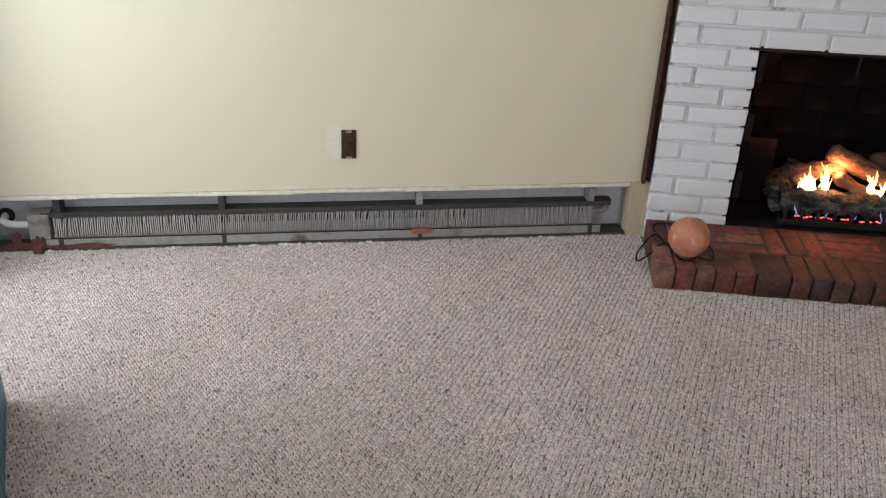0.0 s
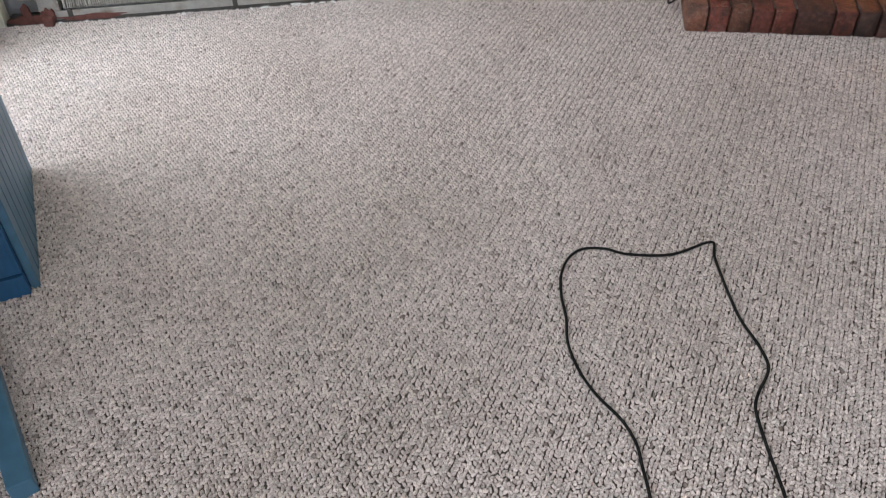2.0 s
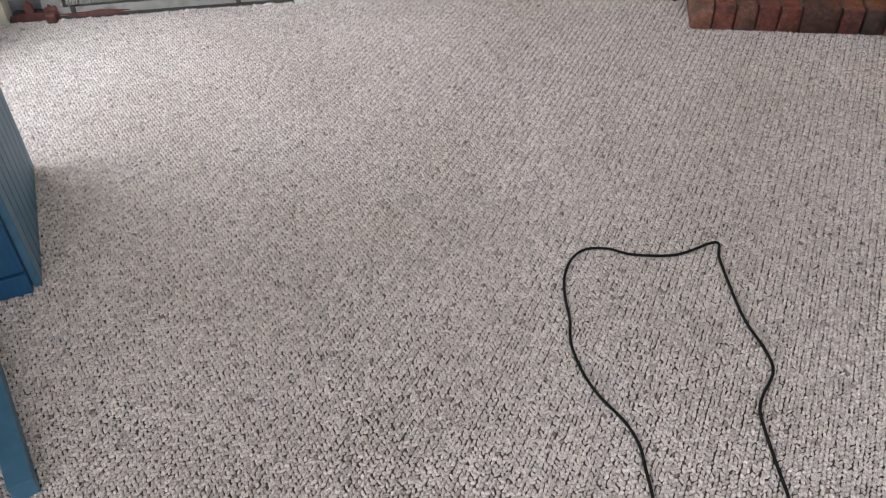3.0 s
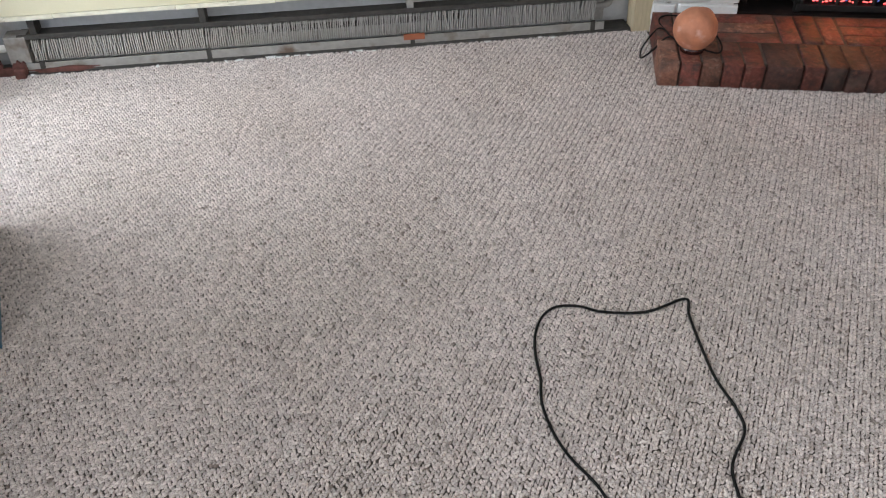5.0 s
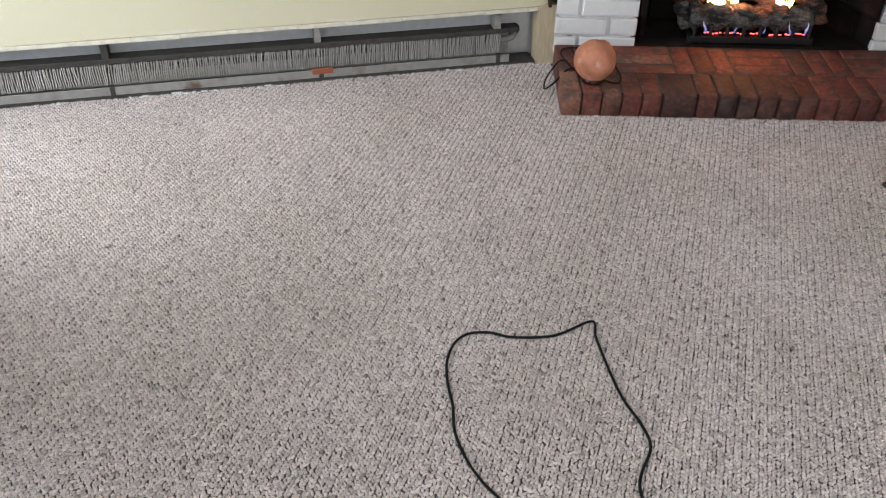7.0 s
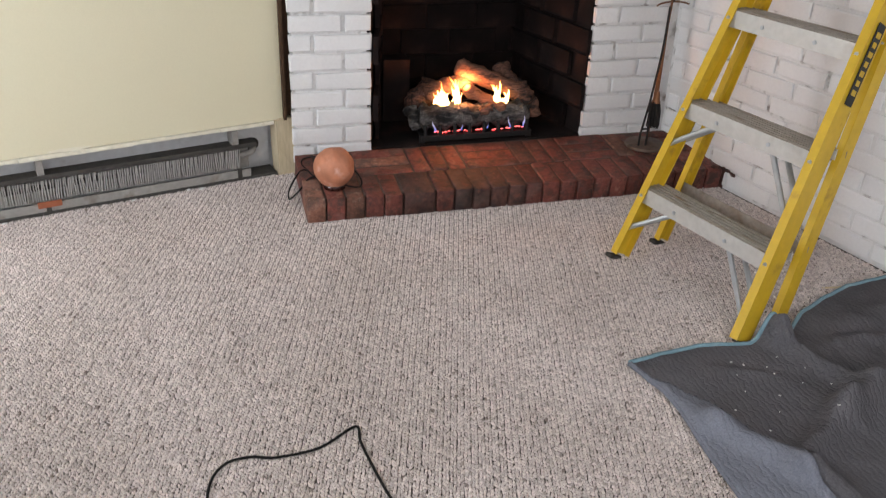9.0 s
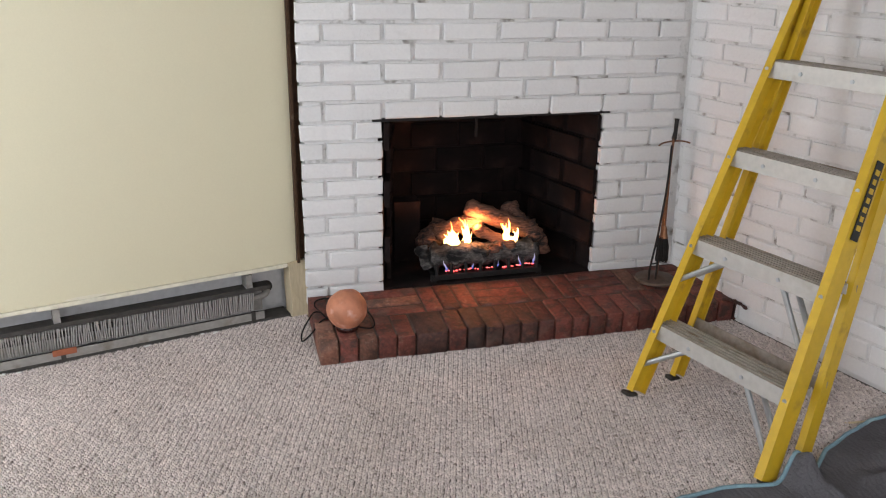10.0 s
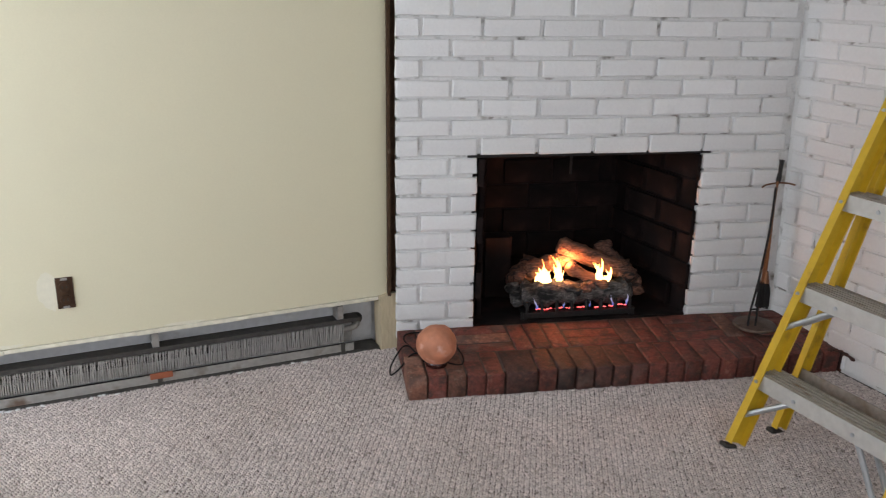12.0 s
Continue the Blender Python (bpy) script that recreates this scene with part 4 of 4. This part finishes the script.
part("top_cap", beam(F1 + L1 * (LADDER_Z + 0.012) - F1 - ACROSS * 0.02 - DEEP * 0.01, F2 + L2 * (LADDER_Z + 0.012) - F1 + ACROSS * 0.02 - DEEP * 0.01, DEEP, 0.08, 0.03, 0.004), M_YELLOWFG, ladder)

# ---- moving blanket in a heap on the carpet
NORTH = ((0.405, -1.325), (0.50, -1.315), (0.62, -1.300), (0.765, -1.322), (0.835, -1.300), (0.905, -1.300), (1.00, -1.225), (1.10, -1.175), (1.25, -1.115), (1.43, -1.09))
WEST = ((0.0, 0.0), (0.028, -0.10), (0.034, -0.20), (0.022, -0.34), (0.015, -0.48), (0.03, -0.70), (0.07, -1.0))


def on_line(line, t):
    f = t * (len(line) - 1)
    k = min(int(f), len(line) - 2)
    a, b = line[k], line[k + 1]
    f -= k
    f = f * f * (3 - 2 * f) * 0.4 + f * 0.6
    return Vector((a[0] + (b[0] - a[0]) * f, a[1] + (b[1] - a[1]) * f))


def blanket_height(x, y):
    def ridge(ax, ay, bx, by, h, w):
        d = Vector((bx - ax, by - ay))
        t = max(0, min(1, ((x - ax) * d.x + (y - ay) * d.y) / d.length_squared))
        r = math.hypot(x - ax - d.x * t, y - ay - d.y * t)
        return h * math.exp(-(r / w) ** 2)
    h = 0.012
    h += ridge(0.830, -1.285, 0.842, -1.33, 0.066, 0.034) + ridge(0.845, -1.34, 0.93, -1.56, 0.034, 0.036)
    h += ridge(0.43, -1.46, 0.48, -1.60, 0.026, 0.030) + ridge(0.48, -1.60, 0.60, -1.79, 0.036, 0.034) + ridge(0.60, -1.79, 0.66, -1.95, 0.034, 0.040)
    h += ridge(0.64, -1.735, 0.82, -1.63, 0.040, 0.032) + ridge(0.82, -1.63, 1.30, -1.47, 0.062, 0.044)
    h += ridge(0.96, -1.80, 1.35, -1.60, 0.045, 0.055) + ridge(1.15, -1.25, 1.40, -1.30, 0.022, 0.060)
    h += ridge(0.60, -1.40, 0.75, -1.47, 0.010, 0.024) + ridge(1.02, -1.36, 1.22, -1.42, 0.026, 0.034)
    h += 0.009 * noise.noise(Vector((x * 7, y * 7, 0))) + 0.008 * noise.noise(Vector((x * 9 + y * 16, y * 5 - x * 3, 5))) + 0.005 * noise.noise(Vector((x * 26, y * 26, 3)))
    return 0.013 + 0.006 * math.log1p(math.exp((h - 0.013) / 0.006))


def turned(k):
    """How many columns of the edge get the bluer tone that stands for light on the slope."""
    return int(max(1, min(19, (k - 8) * 0.40)))


blanket = thing("moving_blanket", pose(0.9, -1.5, 0), "charcoal quilted moving blanket, rumpled on the carpet", "blanket")
bm = bmesh.new()
NU, NV = 120, 100
grid = []
for i in range(NU + 1):
    col = []
    for k in range(NV + 1):
        p = on_line(NORTH, i / NU) + on_line(WEST, k / NV) + Vector(((0.25 * k / NV) * (i / NU), 0))
        edge = min(1.0, 6 * i / NU) ** 0.5
        col.append(bm.verts.new((p.x - 0.9, p.y + 1.5, 0.007 + (blanket_height(p.x, p.y) - 0.006) * (0.45 + 0.55 * edge))))
    grid.append(col)
for i in range(NU):
    for k in range(NV):
        if i >= turned(k):
            bm.faces.new((grid[i][k], grid[i + 1][k], grid[i + 1][k + 1], grid[i][k + 1]))
bm_edge = bmesh.new()
low = [[bm_edge.verts.new(v.co) for v in col] for col in grid[:21]]
for i in range(20):
    for k in range(NV):
        if i < turned(k):
            bm_edge.faces.new((low[i][k], low[i + 1][k], low[i + 1][k + 1], low[i][k + 1]))
bmesh.ops.delete(bm_edge, geom=[v for v in bm_edge.verts if not v.link_faces], context="VERTS")
bmesh.ops.solidify(bm_edge, geom=bm_edge.faces[:], thickness=0.006)
edge_n = [grid[i][0].co.copy() for i in range(NU + 1)]
edge_w = [grid[0][k].co.copy() for k in range(NV + 1)]
spots = [grid[i][k].co.copy() for i, k in ((28, 14), (30, 17), (34, 20), (33, 26), (24, 24), (37, 31), (22, 33), (30, 38), (44, 24), (26, 44), (20, 50), (40, 12), (46, 36), (16, 40), (35, 50))]
bmesh.ops.solidify(bm, geom=bm.faces[:], thickness=0.005)
bmesh.ops.delete(bm, geom=[v for v in bm.verts if not v.link_faces], context="VERTS")
part("quilt", bm, M_BLANKET, blanket, smooth=True)
part("lit_edge", bm_edge, M_LITEDGE, blanket, "blanket edge facing the light, its bluer tone painted in", smooth=True)
part("binding", tube([p + Vector((0, 0.002, 0.001)) for p in edge_n], 0.0062, 8), M_BINDING, blanket, "pale blue bound edge", smooth=True)
part("binding", tube([p + Vector((-0.002, 0, 0.0)) for p in edge_w], 0.006, 8), M_LITEDGE, blanket, smooth=True)
rnd = random.Random(5)
for k, p in enumerate(spots):
    bm = box(-0.004, 0.004, -0.003, 0.003, 0, 0.0015, 0.0004)
    c = tagged(part("paint_chip", bm, M_CHIP), "small white paint chip on the blanket", "debris", "paint chips")
    c.matrix_world = Matrix.Translation(p + Vector((0.9, -1.5, 0.004))) @ pose(0, 0, 0, rnd.uniform(-15, 15), rnd.uniform(-15, 15), rnd.uniform(0, 180)) @ Matrix.Diagonal((rnd.uniform(0.3, 0.9), rnd.uniform(0.3, 0.8), 1, 1))
stub = part("bark_scrap", tube(smooth_path([(1.235, -0.338, 0.090), (1.262, -0.352, 0.092), (1.283, -0.372, 0.086), (1.296, -0.410, 0.074)], 5), [0.004 + 0.002 * ((k * 7) % 3) for k in range(16)], 6), M_BRICKDARK)
tagged(stub, "dark crumbling scrap on the hearth corner", "debris")
sliver = part("wood_sliver", beam((1.18, -1.09, 0.004), (1.245, -1.10, 0.006), (0, 0, 1), 0.004, 0.007, 0.001), M_STRAW)
tagged(sliver, "pale splinter of wood on the carpet", "debris")

# ---- black cord across the carpet
CORD = ((-0.33, -1.40), (-0.42, -1.452), (-0.515, -1.461), (-0.568, -1.447), (-0.618, -1.453), (-0.649, -1.487), (-0.664, -1.544), (-0.662, -1.61), (-0.651, -1.674), (-0.647, -1.743), (-0.625, -1.812),
        (-0.593, -1.869), (-0.547, -1.925), (-0.523, -1.974), (-0.514, -2.026), (-0.504, -2.09), (-0.49, -2.25), (-0.50, -2.45), (-0.55, -2.7))
CORD2 = ((-0.33, -1.40), (-0.328, -1.45), (-0.318, -1.53), (-0.299, -1.638), (-0.271, -1.716), (-0.263, -1.773), (-0.291, -1.835), (-0.302, -1.875), (-0.297, -1.94), (-0.287, -2.015), (-0.281, -2.06), (-0.27, -2.2), (-0.30, -2.45), (-0.36, -2.7))
cord = part("extension_cord", tube(smooth_path([(x, y, 0.0085) for x, y in CORD[::-1] + CORD2[1:]], 6), 0.0031, 8), M_BLACK, smooth=True)
tagged(cord, "thin black cord snaking across the carpet", "cord")

# ---- blue painted cabinet and board near the glazed door
CAB = pose(-1.809, -1.692, 0, 0, 0, 120.0)                   # origin: its near bottom corner; x along the boarded face, y into the body
cabinet = thing("blue_cabinet", CAB, "blue painted wooden cabinet with a boarded side", "cabinet")
part("body", box(0.004, 0.497, 0.0105, 0.40, 0.004, 1.25, 0.003), M_BLUE, cabinet, "dark blue painted body")
for k in range(9):
    part("board", box(k * 0.0556 + 0.0025, k * 0.0556 + 0.0530, -0.008, 0.010, 0.0, 1.25, 0.0025), M_LIGHTBLUE, cabinet, "worn pale blue upright board")
part("front_panel", box(-0.010, 0.004, 0.012, 0.40, 0.06, 1.23, 0.003), M_BLUE, cabinet)
part("plinth", box(-0.014, 0.004, 0.012, 0.40, 0.0, 0.055, 0.003), M_BLUE, cabinet)
part("top", box(-0.03, 0.52, -0.03, 0.42, 1.25, 1.275, 0.004), M_BLUE, cabinet)
board = part("blue_board", box(0.0, 0.42, -0.022, 0.022, 0.0, 0.045, 0.004), M_LIGHTBLUE)
board.matrix_world = pose(-1.565, -2.196, 0, 0, 0, 130)
tagged(board, "worn pale blue wooden board lying on carpet", "board")

# ---- brick hearth
hearth = thing("brick_hearth", pose(-0.293, -0.344, 0), "raised red brick hearth, sooty and worn", "hearth")
HL = 1.63
bed = box(0.012, HL - 0.01, 0.016, 0.344, 0.0, 0.0815)
for v in bed.verts:
    if v.co.z > 0.01:
        v.co.z += v.co.y * math.tan(radians(5.0))
part("mortar_bed", bed, M_HMORTAR, hearth, "dark mortar bed")
rnd = random.Random(17)


def hearth_brick(name, sx, sy, sz, seed, mat):
    """Brick with rounded top edges, x and y from its corner, z up."""
    rnd2 = random.Random(seed)
    bm4 = box(0, sx, 0, sy, 0, sz, 0.0058)
    for v in bm4.verts:
        v.co += Vector((rnd2.uniform(-1, 1), rnd2.uniform(-1, 1), rnd2.uniform(-1, 1))) * 0.0018
    bmesh.ops.recalc_face_normals(bm4, faces=bm4.faces)
    me = bpy.data.meshes.new(name)
    bm4.to_mesh(me)
    bm4.free()
    for f in me.polygons:
        f.use_smooth = True
    me.materials.append(mat)
    return me


FRONT_Z, SLOPE = 0.087, 5.0                               # front edge height; the top rises towards the wall
MATS = (M_BRICK, M_BRICK, M_BRICK, M_BRICKTAN, M_BRICKDARK)
more = random.Random(3)
ROWLOCK = [hearth_brick("hearth_brick", 0.0610, 0.151, FRONT_Z, k, MATS[k]) for k in range(5)]
WIDE = hearth_brick("hearth_brick", 0.108, 0.150, FRONT_Z, 8, M_BRICKDARK)
LENGTHWISE = [hearth_brick("hearth_brick", 0.0615, 0.185, FRONT_Z, 40 + k, MATS[k]) for k in range(5)]
FLAT = [hearth_brick("hearth_brick", 0.198, 0.0590, FRONT_Z, 20 + k, MATS[k]) for k in range(5)]
x, k = 0.0, 0
while x < HL - 0.05:
    if k == 5:
        piece("brick", WIDE, hearth, pose(x, 0.0, 0, SLOPE))
        x += 0.1155
    else:
        pick = ROWLOCK[(3, 0, 3, 0, 1, 2)[k]] if k < 5 else rnd.choices(ROWLOCK, (4, 4, 4, 0.6, 2.2))[0]
        piece("brick", pick, hearth, pose(x, rnd.uniform(-0.003, 0.003), rnd.uniform(-0.004, 0.001), SLOPE + rnd.uniform(-0.4, 0.4), rnd.uniform(-0.6, 0.6), rnd.uniform(-0.7, 0.7)))
        x += 0.0665
    k += 1
# behind the front row the bricks lie in alternating blocks of three
x, k = 0.0, 0
while x < HL - 0.06:
    for j in range(3):
        m = pose(rnd.uniform(-0.001, 0.001), rnd.uniform(-0.001, 0.001), rnd.uniform(-0.004, 0.001), rnd.uniform(-0.3, 0.3), rnd.uniform(-0.3, 0.3), rnd.uniform(-0.5, 0.5))
        if k % 2 == 0:
            if x + j * 0.0665 < HL - 0.05:
                piece("brick", rnd.choices(LENGTHWISE, (4, 4, 4, 1.4, 1))[0], hearth, pose(x + j * 0.0665, 0.158, 0.158 * math.tan(radians(SLOPE)), SLOPE) @ m)
        else:
            piece("brick", rnd.choices(FLAT, (4, 4, 4, 1.4, 1))[0], hearth, pose(x, 0.158 + j * 0.0635, (0.158 + j * 0.0635) * math.tan(radians(SLOPE)), SLOPE) @ m @ Matrix.Diagonal((min(1.0, (HL - 0.012 - x) / 0.196), 1, 1, 1)))
    x += 0.2035
    k += 1

# ---- painted brick walls
wall_fire = tagged(part("wall_fireplace", box(-0.280, -0.020, 0.0125, 0.11, 0.0, CEILING), M_WMORTAR), "white painted brick chimney breast with ragged mortar", "brick wall", kind="structure")
part("mortar", box(OPEN_W + 0.020, 1.40, 0.0125, 0.11, 0.0, CEILING), M_WMORTAR, wall_fire)
part("mortar", box(-0.020, OPEN_W + 0.020, 0.0125, 0.11, TOP_Z + 0.010, CEILING), M_WMORTAR, wall_fire)
wall_side = tagged(part("wall_east", box(-0.02, 4.15, 0.0110, 0.12, 0.0, CEILING), M_WMORTAR), "white painted running-bond brick side wall", "brick wall", kind="structure")
wall_side.matrix_world = SIDE

GAP, BED = 0.0125, 0.0105                                 # width of the upright and the level joints
LONG = [brick_mesh("brick", PITCH - GAP, 0.022, COURSE - BED, 0.0036, k, M_WHITE, 0.0024) for k in range(9)]
SHORT = [brick_mesh("brick", PITCH / 2 - GAP, 0.022, COURSE - BED, 0.0036, 30 + k, M_WHITE, 0.0024) for k in range(6)]
rnd = random.Random(2)


def course_of(parent, x0, x1, z, shift, skip=None, cut=0.03, deep=0.0):
    """One course of bricks from x0 to x1; bricks meet at shift + n pitches."""
    n = math.floor((x0 - shift) / PITCH)
    while shift + n * PITCH < x1 - 0.004:
        a, b = max(x0, shift + n * PITCH), min(x1, shift + (n + 1) * PITCH)
        spans = [(a, b)]
        if skip:
            spans = [(a, min(b, skip[0])), (max(a, skip[1]), b)]
        for p, q in spans:
            if q - p < cut:
                continue
            full = q - p > PITCH * 0.7
            me = rnd.choice(LONG if full else SHORT)
            base = PITCH if full else PITCH / 2
            piece("brick", me, parent, pose((p + q) / 2, deep + rnd.uniform(-0.002, 0.002), z + rnd.uniform(-0.0014, 0.0014), rnd.uniform(-1.2, 1.2), rnd.uniform(-0.45, 0.45), rnd.uniform(-0.6, 0.6))
                  @ Matrix.Diagonal(((q - p - GAP + rnd.uniform(-0.003, 0.003)) / (base - GAP), 1, 1 + rnd.uniform(-0.05, 0.05), 1)))
        n += 1


for r in range(-10, 13):
    z = TOP_Z + COURSE * (r + 0.5)
    if z < HEARTH_Z - 0.03:
        continue
    course_of(wall_fire, -0.300, 1.176, z, 0.0 if r % 2 == 0 else PITCH / 2, (0.0, OPEN_W) if r < 0 else None)
for r in range(-12, 13):
    z = TOP_Z + COURSE * (r + 0.5)
    if z < 0.02:
        continue
    course_of(wall_side, 0.002, 1.62, z, 0.165 if r % 2 else 0.072, deep=0.0035)


def rest_of_bricks(parent, x0, x1, r0, r1):
    """The brickwork out of sight, joined."""
    bm5 = bmesh.new()
    for r_ in range(r0, r1):
        z_ = TOP_Z + COURSE * (r_ + 0.5)
        u = x0 + (0 if r_ % 2 else PITCH / 2)
        while u < x1:
            box(u, min(x1, u + PITCH - 0.0115), 0.0, 0.012, z_ - 0.0285, z_ + 0.0285, 0, bm5)
            u += PITCH
    ob = part("brickwork", bm5, M_WHITE, parent)
    tagged(ob, kind="stuff")


rest_of_bricks(wall_fire, -0.300, 1.176, 13, 24)
rest_of_bricks(wall_side, 0.002, 4.1, 13, 24)
rest_of_bricks(wall_side, 1.63, 4.1, -11, 13)


def carpet_loops(parent):
    """The loops of the carpet that lie in view, row by row: each a low rounded bead of yarn, slanted now left, now right."""
    rng = np.random.default_rng(12)
    turn, row, along = radians(-17), 0.0079, 0.0100
    c, s_ = math.cos(turn), math.sin(turn)
    n_u, n_v = int(5.2 / row), int(5.2 / along)
    iu, iv = np.meshgrid(np.arange(n_u) - n_u // 2, np.arange(n_v) - n_v // 2, indexing="ij")
    u = iu * row - (iu % 2) * 0.0006 + rng.normal(0, 0.0006, iu.shape)
    v = iv * along + (iu % 2) * along * 0.5 + rng.normal(0, 0.0010, iu.shape)
    x, y = -0.5 + u * c - v * s_, -1.1 + u * s_ + v * c
    a = radians(14.42)
    lx, ly = (x + 0.3076) * math.cos(a) + (y - 0.1071) * math.sin(a), -(x + 0.3076) * math.sin(a) + (y - 0.1071) * math.cos(a)
    b = radians(13.2)
    sx = (x - 1.206) * math.cos(b) + y * math.sin(b)
    keep = (ly > -2.80) & (lx < 1.6) & (lx > -2.36) & (ly < -0.006) & (sx < -0.002)
    keep &= ~((x > -0.287) & (y > -0.338))
    keep &= ~((lx > -0.05) & (ly > -0.02))
    x, y, iu, iv = x[keep], y[keep], iu[keep], iv[keep]
    n = len(x)
    ring = np.arange(6) * math.pi / 3
    shape = np.concatenate([np.stack([np.cos(ring), np.sin(ring), 0 * ring - 0.15], 1), np.stack([0.80 * np.cos(ring + 0.2), 0.80 * np.sin(ring + 0.2), 0 * ring + 0.72], 1), [[0, 0, 1.0]]])
    lean = np.where(iu % 2 == 0, 0.62, -0.42) + rng.normal(0, 0.24, n) + turn
    wide, long_, high = 0.0039 * rng.uniform(0.76, 1.15, n), 0.0076 * rng.uniform(0.74, 1.12, n), 0.0070 * rng.uniform(0.62, 1.12, n)
    px_, py_, pz_ = shape[:, 0][None] * wide[:, None], shape[:, 1][None] * long_[:, None], shape[:, 2][None] * high[:, None]
    cl, sl = np.cos(lean)[:, None], np.sin(lean)[:, None]
    co = np.stack([x[:, None] + px_ * cl - py_ * sl, y[:, None] + px_ * sl + py_ * cl, pz_], 2).reshape(-1, 3).astype(np.float32)
    co += rng.normal(0, 0.0006, co.shape).astype(np.float32)
    quads = np.array([[k, (k + 1) % 6, 6 + (k + 1) % 6, 6 + k] for k in range(6)])
    tris = np.array([[6 + k, 6 + (k + 1) % 6, 12] for k in range(6)])
    base = (np.arange(n) * 13)[:, None, None]
    loops = np.concatenate([(quads[None] + base).reshape(n, -1), (tris[None] + base).reshape(n, -1)], 1).ravel()
    sizes = np.tile(np.array([4] * 6 + [3] * 6), n)
    me = bpy.data.meshes.new("carpet_loops")
    me.vertices.add(len(co))
    me.vertices.foreach_set("co", co.ravel())
    me.loops.add(len(loops))
    me.loops.foreach_set("vertex_index", loops.astype(np.int32))
    me.polygons.add(len(sizes))
    me.polygons.foreach_set("loop_start", np.concatenate([[0], np.cumsum(sizes)[:-1]]).astype(np.int32))
    me.polygons.foreach_set("use_smooth", np.ones(len(sizes), dtype=bool))
    me.update(calc_edges=True)
    me.materials.append(M_CARPET)
    ob = new("carpet_loops", me)
    ob.parent = parent
    tagged(ob, "beige and grey flecked wool loops in rows", kind="stuff")


carpet_loops(floor)
